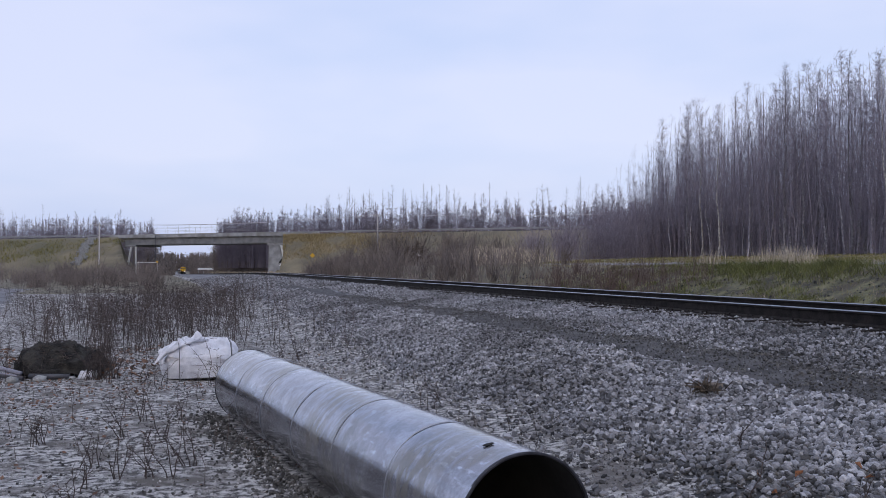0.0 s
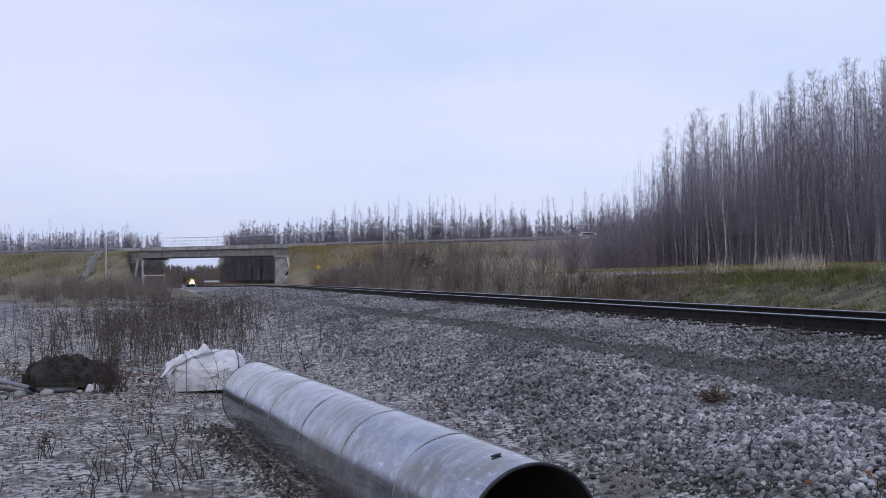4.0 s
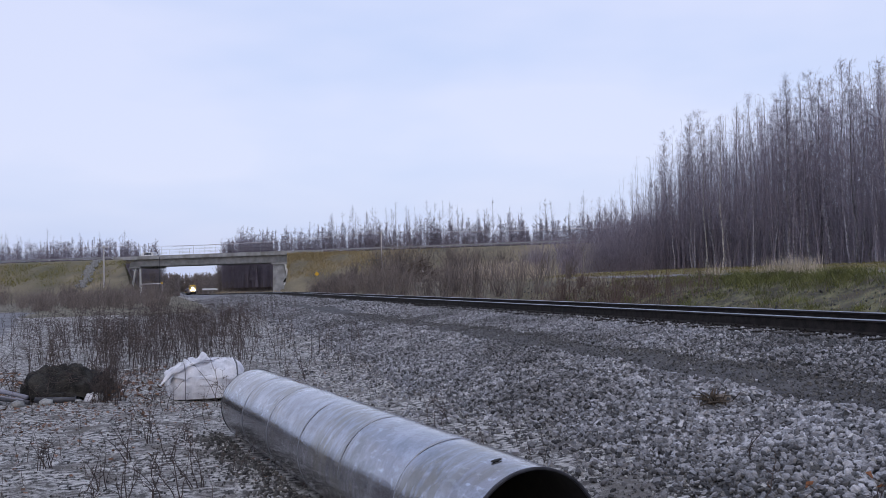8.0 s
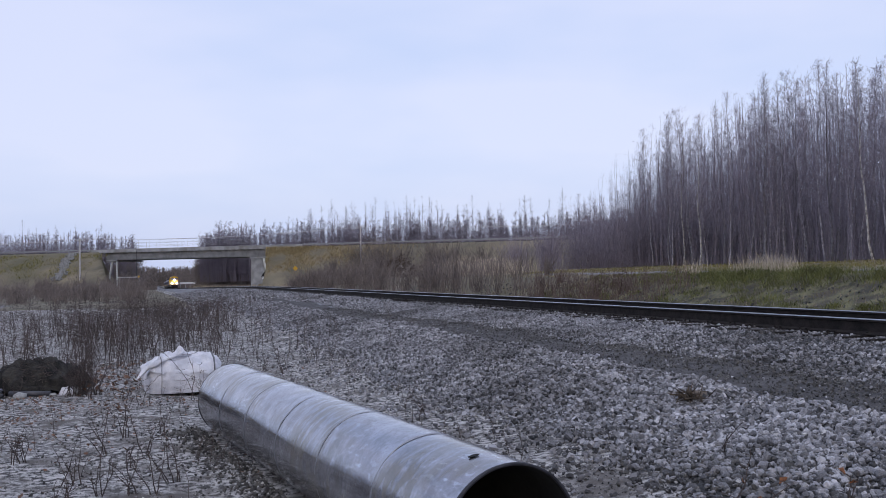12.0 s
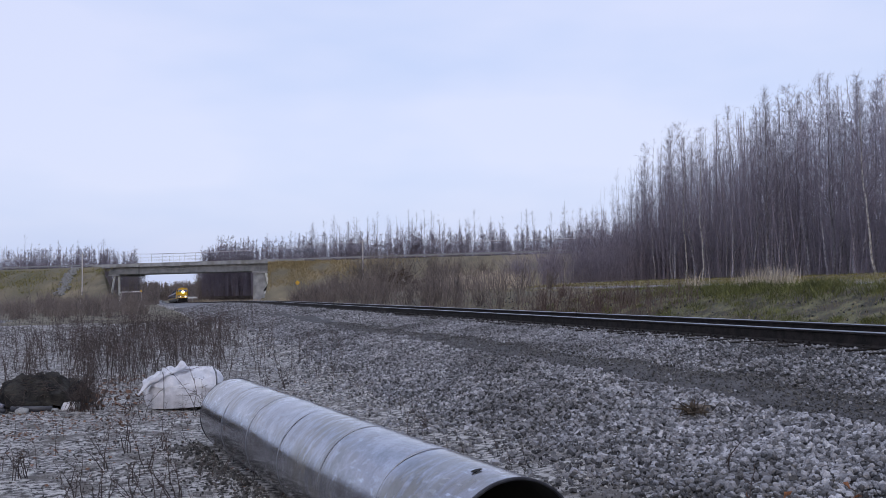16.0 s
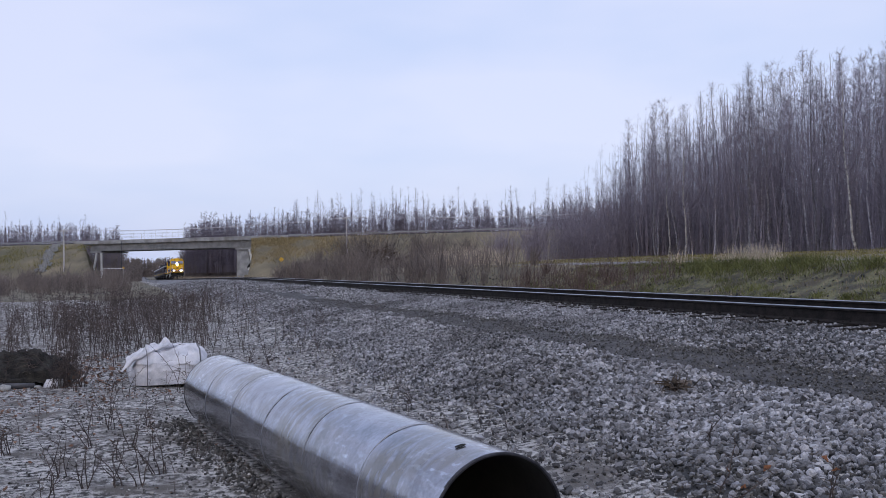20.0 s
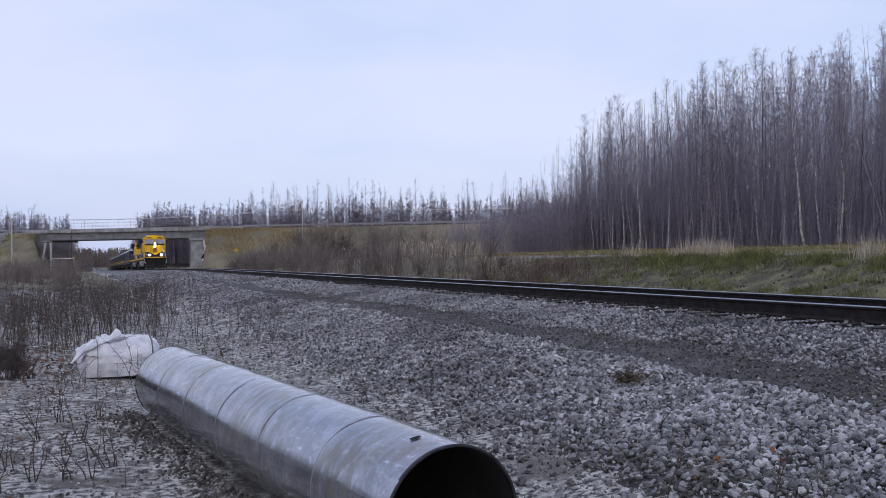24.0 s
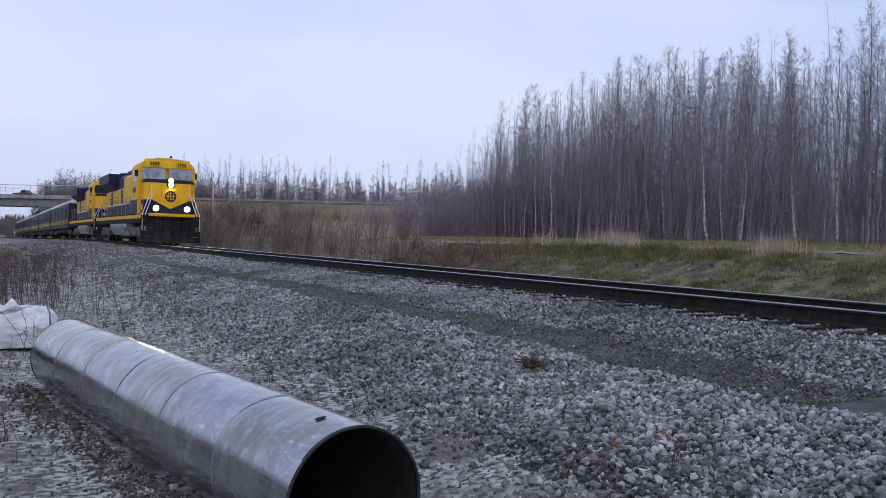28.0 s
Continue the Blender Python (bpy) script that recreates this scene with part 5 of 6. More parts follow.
blades("pale_reeds", 3000, tuft_place([(20, 58), (21.5, 56), (23, 60), (26, 64)], 0.7), 1.3, 0.014, M["reed"], "pale dry reeds beyond the track", 0.15)
blades("orange_bank_grass", 9000, lambda: bank_spot(SPAN - 2, SPAN + 14 + 34 * rng.random(), 7.6, 12 + 16 * rng.random()), 0.7, 0.06, M["orange_grass"], "orange dry grass on the bank beside the bridge", 0.4)
blades("olive_bank_grass", 6000, lambda: bank_spot(-60, 4, 9, 24), 0.7, 0.06, M["olive_grass"], "yellow-green grass on the bank", 0.4)
blades("bank_grass", 9000, lambda: tuple(on_road(SPAN + rng.uniform(2, 120), rng.uniform(29, 44))), 1.2, 0.05, M["straw"], "dry grass at the foot of the bank", 0.3)


def litter(name, n, place, size, material, label):
    xy = np.array([place() for _ in range(n)])
    base = np.column_stack([xy, ground_z(xy[:, 0], xy[:, 1]) + 0.012])
    a = rng.uniform(0, 6.283, n)
    s = size * rng.uniform(0.5, 1.2, n)[:, None]
    u = np.column_stack([np.cos(a), np.sin(a), rng.normal(0, 0.35, n)]) * s
    w = np.column_stack([-np.sin(a), np.cos(a), rng.normal(0, 0.35, n)]) * s * 0.6
    v = np.stack([base - u, base - w, base + u, base + w], 1).reshape(-1, 3)
    f = np.arange(4 * n).reshape(-1, 4)
    return link(name, raw_mesh(name, v, f), material, label=label, kind="stuff")


litter("leaf_litter", 700, field(-3.5, 2.4, 5, 16), 0.026, M["leaf"], "brown fallen leaves on the silty ground")
litter("leaf_litter", 700, ring(-1.0, 12.6, 0.9, 1.6), 0.03, M["leaf"], "brown fallen leaves round the heap and the bag")
litter("leaf_litter", 900, field(-3.2, 1.2, 14, 19), 0.05, M["leaf"], "brown fallen leaves under the weeds")


# ---- loose stones ----
def stones(name, n, place, r0, r1, material, label, near=False):
    v0 = np.array([(a, b, c) for a in (-0.62, 0.62) for b in (-0.62, 0.62) for c in (-0.62, 0.62)])
    f0 = np.array([(0, 1, 3), (0, 3, 2), (4, 6, 7), (4, 7, 5), (0, 4, 5), (0, 5, 1), (2, 3, 7), (2, 7, 6), (0, 2, 6), (0, 6, 4), (1, 5, 7), (1, 7, 3)])
    if near:
        v0, f0 = ico()
        v0 = v0 * 0.95
    xy = np.array([place() for _ in range(n)])
    z = ground_z(xy[:, 0], xy[:, 1])
    r = r0 * (r1 / r0) ** (rng.random(n) ** 1.5)
    q = rng.normal(0, 1, (n, 4)) * (1.0, 0.75, 0.75, 1.0)
    q /= np.linalg.norm(q, axis=1, keepdims=True)
    w, x, y, zz = q.T
    rot = np.stack([1 - 2 * (y * y + zz * zz), 2 * (x * y - zz * w), 2 * (x * zz + y * w), 2 * (x * y + zz * w), 1 - 2 * (x * x + zz * zz), 2 * (y * zz - x * w), 2 * (x * zz - y * w), 2 * (y * zz + x * w), 1 - 2 * (x * x + y * y)], 1).reshape(-1, 3, 3)
    v = v0[None] * rng.uniform(0.72, 1.22, (n, len(v0), 1)) * rng.uniform(0.75, 1.25, (n, 1, 3)) * (1.15, 0.90, 0.70)
    v = np.einsum("nij,nkj->nki", rot, v) * r[:, None, None]
    v += np.column_stack([xy, z + r * rng.uniform(0.1, 0.95, n)])[:, None, :]
    f = f0[None] + (np.arange(n) * len(v0))[:, None, None]
    return link(name, raw_mesh(name, v.reshape(-1, 3), f.reshape(-1, 3)), material, label=label, kind="stuff")


def band(x0, x1, y0, y1, power=1.6):
    def place():
        return rng.uniform(x0, x1), y0 + (y1 - y0) * rng.random() ** power
    return place


def bank_place(y0, y1, power):
    def place():
        y = y0 + (y1 - y0) * rng.random() ** power
        foot = np.interp(y, [0, 5, 7, 9.6, 13.8, 21, 30, 60], [3.5, 3.34, 3.45, 3.35, 3.2, 3.4, 3.6, 3.5])
        if rng.random() < 0.06:
            return foot - rng.exponential(0.30), y
        return foot + (5.22 - foot) * rng.random() ** 0.78, y
    return place


def between_ties():
    """A place by the near rail, clear of the timber ties."""
    k = int(44 * rng.random() ** 1.4)
    return rng.uniform(7.7, 8.26), 4.55 + 0.53 * k + 0.265 + rng.normal(0, 0.062)


stones("bank_stones", 11500, bank_place(2.5, 6.0, 1.0), 0.009, 0.034, M["stone"], "loose crushed grey stone on the bank", True)
stones("bank_stones", 15000, bank_place(5.8, 10.5, 1.1), 0.011, 0.036, M["stone"], "loose crushed grey stone on the bank")
stones("foot_stones", 1000, lambda: (lambda y: (float(np.interp(y, [0, 5, 7, 9.6, 13.8, 21], [3.5, 3.34, 3.45, 3.35, 3.2, 3.4])) + 0.1 + rng.normal(0, 0.24), y))(3.4 + 15 * rng.random() ** 1.4), 0.008, 0.026, M["dark_stone"], "dark small stones at the bank's foot")
stones("bank_stones", 20000, bank_place(10, 19, 1.2), 0.013, 0.032, M["stone"], "loose crushed grey stone on the bank")
stones("bank_stones", 18000, bank_place(18, 50, 1.3), 0.018, 0.040, M["stone"], "loose crushed grey stone on the bank")
stones("far_bank_stones", 9000, lambda: (rng.uniform(2.4, 7.8), 46 + 70 * rng.random() ** 1.3), 0.035, 0.065, M["stone"], "crushed grey stone far along the track")
stones("bank_stones", 8000, lambda: (rng.uniform(3.3, 5.3), rng.uniform(-14, 2.6)), 0.025, 0.05, M["stone"], "loose crushed grey stone on the bank")
stones("ballast_stones", 6000, lambda: (rng.uniform(6.1, 7.85), rng.uniform(-14, 4.6)), 0.025, 0.045, M["stone"], "crushed stone ballast beside the rails")
stones("ballast_stones", 3800, band(7.3, 7.8, 4.5, 30), 0.010, 0.026, M["stone"], "crushed stone about the tie ends")
stones("ballast_stones", 20000, band(6.1, 7.45, 4.5, 30), 0.010, 0.029, M["stone"], "crushed stone ballast beside the rails")
stones("ballast_stones", 6000, band(6.1, 7.9, 30, 90, 1.3), 0.03, 0.055, M["stone"], "crushed stone ballast beside the rails")
stones("ballast_stones", 6000, between_ties, 0.012, 0.030, M["stone"], "crushed stone between the tie ends")
stones("ballast_stones", 6000, band(8.55, 11.4, 6, 45), 0.018, 0.036, M["stone"], "crushed stone ballast between the rails")
stones("foot_stones", 1700, lambda: (rng.normal(3.62, 0.26), rng.normal(4.5, 0.8)), 0.010, 0.026, M["dark_stone"], "dark small stones at the bank's foot", True)
stones("shoulder_grit", 5000, band(5.8, 6.6, 4.5, 30), 0.008, 0.022, M["dark_stone"], "dark small stones low on the ballast shoulder")
stones("pale_stones", 420, bank_place(3, 16, 1.1), 0.014, 0.030, M["pale_stone"], "few whitish stones on the bank")
stones("lane_grit", 9000, band(5.0, 6.25, 4.5, 30), 0.006, 0.018, M["dark_stone"], "fine dark grit on the lane")
stones("lane_stones", 500, band(5.0, 6.2, 4.5, 30), 0.008, 0.02, M["stone"], "few loose stones on the lane")
stones("pipe_side_grit", 2200, lambda: (lambda u: (1.28 - 0.82 * u - abs(rng.normal(0, 0.16)), 4.0 + 5.6 * u))(rng.random()), 0.006, 0.022, M["dark_stone"], "dark dirt and grit along the pipe")
stones("dark_grit", 10000, band(-3.6, 3.2, 3.6, 18), 0.004, 0.016, M["dark_stone"], "dark grit on the silty ground")
stones("pale_grit", 9000, band(-3.6, 3.3, 3.6, 16), 0.004, 0.015, M["pale_stone"], "pale grit on the silty ground")
stones("silt_stones", 400, band(0.8, 3.2, 3.5, 16), 0.02, 0.045, M["stone"], "larger stones at the bank's foot")
stones("verge_stones", 900, band(12.2, 15.6, 10, 40, 1.0), 0.02, 0.05, M["dark_stone"], "scattered stones on the verge")


# the nearest stones, each on its own
def single_stones(n, kinds=8):
    v0, f0 = ico()
    meshes = []
    for _ in range(kinds):
        v = v0 * rng.uniform(0.72, 1.15, (12, 1)) * rng.uniform(0.8, 1.2, 3) * (1.2, 0.85, 0.6)
        meshes.append(raw_mesh("stone", v, f0))
    for k in range(n):
        y = 3.3 + 2.4 * rng.random()
        x = rng.uniform(3.3, 5.1)
        r = rng.uniform(0.018, 0.037)
        m = pose(x, y, float(ground_z(x, y)) + r * 0.55, rng.normal(0, 14), rng.normal(0, 14), rng.uniform(0, 360))
        link("stone", meshes[k % kinds], M["single_stone"], ground, m=m @ Matrix.Scale(r, 4))


single_stones(300)


# ---- the train (built with its front at y = 0, standing on the rail tops) ----
def bogie(parent, y, axles, wheel_r, half, name="truck"):
    t = thing(name, "", "")
    t.parent = parent
    for side in (-1, 1):
        x = side * half
        prof = [(y + axles[0] - 0.55, 0.62), (y + axles[0] - 0.35, 0.95), (y + axles[-1] + 0.35, 0.95), (y + axles[-1] + 0.55, 0.62), (y + axles[-1] + 0.35, 0.42), (y + axles[0] - 0.35, 0.42)]
        part("side_frame", prism(prof, x - 0.09, x + 0.09, "x", bevel=0.03), M["truck"], t)
        for a in axles:
            part("axle_box", box(x - 0.16 * (side < 0) - 0.02, x + 0.16 * (side > 0) + 0.02, y + a - 0.2, y + a + 0.2, 0.36, 0.7, 0.04), M["truck"], t)
    for a in axles:
        ax = cyl((-0.8, 0, 0), (0.8, 0, 0), 0.09, sides=10)
        for side in (-1, 1):
            ax = cyl((side * 0.66, 0, 0), (side * 0.80, 0, 0), wheel_r, sides=24, bm=ax)
            ax = cyl((side * 0.63, 0, 0), (side * 0.66, 0, 0), wheel_r + 0.03, sides=24, bm=ax)
            for k in range(6):
                w = k * math.pi / 3
                ax = cyl((side * 0.80, 0.6 * wheel_r * math.cos(w), 0.6 * wheel_r * math.sin(w)), (side * 0.815, 0.6 * wheel_r * math.cos(w), 0.6 * wheel_r * math.sin(w)), 0.05, sides=8, bm=ax)
        wheelset = part("wheelset", ax, M["black"], t)
        wheelset.matrix_basis = pose(0, y + a, wheel_r)
    return t


def build_loco():
    L = 22.5
    g = thing("diesel_locomotive", "yellow and dark blue diesel locomotive with lit headlights", "locomotive")
    part("underframe", box(-1.45, 1.45, 0.55, L - 0.5, 1.15, 1.62, 0.04), M["black"], g)
    # snow plough and front plate
    pl = bmesh.new()
    for s in (-1, 1):
        o = [pl.verts.new(v) for v in ((s * 1.56, 0.42, 0.12), (s * 1.56, 0.50, 0.98), (0, 0.12, 1.02), (0, -0.30, 0.12), (s * 1.56, 0.75, 0.98), (s * 1.56, 0.75, 0.12), (0, 0.75, 1.02), (0, 0.75, 0.12))]
        for q in ((0, 1, 2, 3), (1, 4, 6, 2), (0, 5, 4, 1), (0, 3, 7, 5), (4, 5, 7, 6)):
            pl.faces.new([o[i] for i in q])
    part("snow_plough", pl, M["black"], g, "broad black plough blade")
    part("front_plate", box(-1.55, 1.55, 0.42, 0.56, 0.95, 1.58, 0.03), M["black"], g)
    part("coupler", box(-0.14, 0.14, -0.35, 0.5, 0.72, 1.02, 0.05), M["black"], g)
    part("anticlimber", box(-1.2, 1.2, 0.16, 0.56, 1.52, 1.68, 0.03), M["yellow"], g, "yellow edge of the front platform")
    for s in (-1, 1):
        for k in range(4):
            part("step", box(s * 1.16 - 0.28, s * 1.16 + 0.28, 0.34 + 0.06 * k, 0.62, 0.42 + 0.31 * k, 0.46 + 0.31 * k, 0.008), M["truck"], g)
        rail = bmesh.new()
        for a, b in (((s * 1.50, 0.42, 0.75), (s * 1.50, 0.44, 1.62)), ((s * 1.50, 0.44, 1.62), (s * 1.12, 0.52, 2.72)), ((s * 1.34, 0.44, 0.75), (s * 1.34, 0.44, 1.62)), ((s * 1.34, 0.44, 1.62), (s * 0.98, 0.52, 2.72))):
            rail = cyl(a, b, 0.019, sides=8, bm=rail)
        part("grab_rail", rail, M["white_rail"], g, "white corner hand rail")
    # nose: wide, raked, chamfered at the corners
    def hull(name, sections, material, label="", smooth=False):
        bm = bmesh.new()
        rings = [[bm.verts.new(v) for v in sec] for sec in sections]
        for a, b in zip(rings, rings[1:]):
            for i in range(len(a)):
                bm.faces.new((a[i], a[(i + 1) % len(a)], b[(i + 1) % len(b)], b[i]))
        bm.faces.new(rings[0][::-1]), bm.faces.new(rings[-1])
        return part(name, bm, material, g, label, smooth)

    def nose_ring(z, front, w, back=2.2, cut=0.34):
        return [(-w + cut, front, z), (w - cut, front, z), (w, front + cut * 0.9, z), (w, back, z), (-w, back, z), (-w, front + cut * 0.9, z)]

    hull("nose_lower", [nose_ring(1.68, 0.72, 1.36), nose_ring(2.42, 0.76, 1.36)], M["blue"])
    hull("nose_upper", [nose_ring(2.42, 0.76, 1.36), nose_ring(3.34, 0.84, 1.36)], M["yellow"])
    hull("nose_top", [nose_ring(3.34, 0.845, 1.355), nose_ring(3.53, 1.05, 1.30), nose_ring(3.58, 1.5, 1.2, 2.2, 0.2)], M["black"], "dull black anti-glare top")
    chev = prism([(-1.02, 2.44), (-0.98, 2.60), (0.98, 2.60), (1.02, 2.44), (0.0, 1.95)], 0.728, 0.752)
    part("chevron", chev, M["yellow"], g, "yellow point on the nose")
    part("emblem", cyl((0, 0.715, 2.62), (0, 0.775, 2.62), 0.30, sides=28), M["blue"], g, "round dark emblem plate")
    em = bmesh.new()
    for x0, x1, z0, z1 in ((-0.17, -0.12, 2.44, 2.80), (0.12, 0.17, 2.44, 2.80), (-0.24, 0.24, 2.60, 2.65), (-0.02, 0.02, 2.40, 2.84), (-0.17, -0.02, 2.78, 2.82), (0.02, 0.17, 2.44, 2.48)):
        em = box(x0, x1, 0.705, 0.72, z0, z1, bm=em)
    part("emblem_bar", em, M["yellow"], g)
    part("nose_door", box(0.52, 1.0, 0.775, 0.80, 2.46, 3.2, 0.01), M["yellow"], g)
    # headlight cluster
    part("headlight_housing", box(-0.2, 0.2, 0.72, 1.0, 3.10, 3.64, 0.05), M["black"], g)
    for s in (-1, 1):
        part("headlight", cyl((0, 0.70, 3.37 + s * 0.125), (0, 0.73, 3.37 + s * 0.125), 0.115, sides=20), M["lamp"], g, "lit round headlight")
        part("ditch_light_housing", cyl((s * 0.82, 0.36, 1.95), (s * 0.82, 0.62, 1.95), 0.19, sides=20), M["black"], g)
        part("ditch_light", cyl((s * 0.82, 0.335, 1.95), (s * 0.82, 0.362, 1.95), 0.135, sides=20), M["lamp"], g, "lit ditch light")
        part("ditch_bracket", box(s * 0.82 - 0.05, s * 0.82 + 0.05, 0.42, 0.56, 1.66, 1.80), M["black"], g)
    for s in (-1, 1):
        part("grab_iron", cyl((s * 1.0, 0.70, 2.62), (s * 1.0, 0.76, 3.18), 0.014, sides=6), M["white_rail"], g, "white grab iron")
        part("step_plate", box(min(s * 1.365, s * 1.38), max(s * 1.365, s * 1.38), 1.35, 1.62, 1.86, 2.16, 0.004), M["white_rail"], g, "small white plate")
        for k in range(3):
            x = s * (0.34 + 0.2 * k)
            v, f = bent_tube([(x, 0.42, 1.30), (x + 0.02 * s, 0.24, 1.22), (x + 0.03 * s, 0.18, 1.02), (x + 0.03 * s, 0.20, 0.86)], [0.022] * 4, 7)
            link("brake_hose", raw_mesh("brake_hose", v, f, True), M["rubber"], g, "black rubber hose")
        part("sun_visor", box(s * 0.74 - 0.58, s * 0.74 + 0.58, 1.76, 1.93, 4.225, 4.25, 0.008), M["yellow"], g)
        part("windshield_wiper", cyl((s * 0.95, 1.885, 3.58), (s * 1.12, 1.89, 3.92), 0.012, sides=6), M["black"], g)
    part("nose_seam", box(-0.48, -0.465, 0.765, 0.785, 2.5, 3.25), M["black"], g, "dark door joint")
    # cab
    def cab_ring(y, drop=0.0, inset=0.0):
        w = 1.52 - inset
        return [(-w, y, 1.66), (w, y, 1.66), (w, y, 4.18 - drop), (w - 0.08, y, 4.38 - drop), (w - 0.28, y, 4.56 - drop), (w - 0.56, y, 4.68 - drop), (w - 0.95, y, 4.75 - drop), (-w + 0.95, y, 4.75 - drop), (-w + 0.56, y, 4.68 - drop), (-w + 0.28, y, 4.56 - drop), (-w + 0.08, y, 4.38 - drop), (-w, y, 4.18 - drop)]

    hull("cab", [cab_ring(1.95), cab_ring(2.25), cab_ring(4.55)], M["yellow"])
    part("cab_lower_band", box(-1.528, 1.528, 2.2, 4.56, 1.66, 2.44, 0.004), M["blue"], g)
    hull("cab_front_brow", [[(-1.16, 1.78, 4.20), (1.16, 1.78, 4.20), (1.2, 1.96, 4.66), (-1.2, 1.96, 4.66)], [(-1.16, 2.1, 4.20), (1.16, 2.1, 4.20), (1.2, 2.1, 4.72), (-1.2, 2.1, 4.72)]], M["yellow"])
    for s in (-1, 1):
        part("windshield", prism([(s * 0.10, 3.60), (s * 1.36, 3.60), (s * 1.40, 4.02), (s * 1.30, 4.22), (s * 0.10, 4.22)], 1.915, 1.945), M["windshield"], g, "dark front window")
        wf = bmesh.new()
        for a, b in (((0.08, 3.58), (1.38, 3.58)), ((1.38, 3.58), (1.42, 4.02)), ((1.42, 4.02), (1.31, 4.24)), ((1.31, 4.24), (0.08, 4.24)), ((0.08, 4.24), (0.08, 3.58))):
            wf = cyl((s * a[0], 1.93, a[1]), (s * b[0], 1.93, b[1]), 0.03, sides=6, bm=wf)
        part("window_frame", wf, M["yellow"], g)
        wip = cyl((s * 0.75, 1.88, 3.56), (s * 0.45, 1.89, 3.95), 0.012, sides=6)
        part("wiper", wip, M["black"], g)
        part("number_board", box(s * 0.72 - 0.30, s * 0.72 + 0.30, 1.74, 1.80, 4.32, 4.56, 0.01), M["sign_yellow"], g)
        bars = bmesh.new()
        for k in range(4):
            bars = box(s * 0.72 - 0.2 + k * 0.12, s * 0.72 - 0.13 + k * 0.12, 1.732, 1.741, 4.36, 4.52, bm=bars)
        part("number_bar", bars, M["black"], g, "plain dark bars")
        for y0, y1 in ((2.45, 3.15), (3.25, 3.95)):
            part("side_window", box(min(s * 1.50, s * 1.535), max(s * 1.50, s * 1.535), y0, y1, 3.45, 4.10, 0.01), M["glass"], g)
        part("mirror", box(s * 1.6 - 0.08, s * 1.6 + 0.08, 2.2, 2.25, 3.7, 4.05, 0.01), M["black"], g)
        part("side_bar", box(min(s * 1.52, s * 1.534), max(s * 1.52, s * 1.534), 2.9, 3.8, 2.85, 3.12), M["blue"], g, "plain dark bars")
    part("roof_hatch", box(-0.5, 0.5, 2.6, 3.8, 4.72, 4.84, 0.04), M["yellow"], g)
    part("horn", cyl((0.3, 2.5, 4.92), (0.3, 3.0, 4.92), 0.06, 0.03, 10), M["black"], g)
    part("antenna", box(-0.9, -0.6, 3.9, 4.2, 4.6, 4.86, 0.03), M["white_rail"], g)
    # long hood
    part("hood_lower", box(-0.92, 0.92, 4.56, L - 1.4, 1.66, 2.42, 0.01), M["blue"], g)
    part("hood_middle", box(-0.925, 0.925, 4.56, L - 1.4, 2.42, 3.48, 0.01), M["yellow"], g)
    hull("hood_top", [[(-0.93, y, 3.48), (0.93, y, 3.48), (0.93, y, 4.12), (0.7, y, 4.38), (-0.7, y, 4.38), (-0.93, y, 4.12)] for y in (4.56, L - 1.4)], M["blue"], "dark blue hood roof")
    hull("inverter_cabinet", [[(-1.42, y, 2.42), (-0.93, y, 2.42), (-0.93, y, 4.05), (-1.25, y, 4.05), (-1.42, y, 3.85)] for y in (4.62, 8.2)], M["yellow"], "yellow side cabinet")
    part("inverter_roof", box(-1.30, -0.9, 4.7, 8.1, 4.05, 4.30, 0.05), M["blue"], g)
    hull("radiator", [[(-0.93, y, 3.45), (0.93, y, 3.45), (1.5, y, 3.95), (1.5, y, 4.55), (-1.5, y, 4.55), (-1.5, y, 3.95)] for y in (L - 7.4, L - 1.6)], M["blue"], "flared radiator wing")
    for k in range(3):
        yy = L - 6.6 + 1.7 * k
        part("roof_fan", cyl((0, yy, 4.55), (0, yy, 4.66), 0.7, sides=24), M["black"], g)
    for k in range(2):
        part("brake_fan", cyl((0, 9.5 + 1.8 * k, 4.38), (0, 9.5 + 1.8 * k, 4.52), 0.62, sides=24), M["black"], g)
    part("exhaust_stack", box(-0.35, 0.35, 12.8, 13.6, 4.38, 4.62, 0.03), M["black"], g)
    for side in (-1, 1):
        for k in range(13):
            y0 = 8.5 + 0.98 * k
            if y0 > L - 2.4:
                break
            part("hood_door", box(min(side * 0.92, side * 0.94), max(side * 0.92, side * 0.94), y0, y0 + 0.9, 2.48, 3.4, 0.006), M["blue"] if k % 5 == 4 else M["yellow"], g)
            part("lower_door", box(min(side * 0.92, side * 0.938), max(side * 0.92, side * 0.938), y0, y0 + 0.9, 1.75, 2.38, 0.006), M["blue"], g)
            if k % 3 == 2:
                continue
            lv = bmesh.new()
            for j in range(3):
                lv = box(min(side * 0.94, side * 0.955), max(side * 0.94, side * 0.955), y0 + 0.15, y0 + 0.75, 2.6 + 0.16 * j, 2.66 + 0.16 * j, bm=lv)
            part("louvre", lv, M["black"], g)
        part("walkway", box(min(side * 0.94, side * 1.5), max(side * 0.94, side * 1.5), 4.56, L - 0.6, 1.56, 1.66, 0.01), M["black"], g)
        part("frame_stripe", box(min(side * 1.47, side * 1.515), max(side * 1.47, side * 1.515), 0.6, L - 0.5, 1.40, 1.60, 0.006), M["yellow"], g, "thin yellow sill stripe")
        for k in range(10):
            y0 = 5.2 + 1.75 * k
            part("stanchion", cyl((side * 1.47, y0, 1.6), (side * 1.47, y0, 2.66), 0.014, sides=6), M["galv"], g)
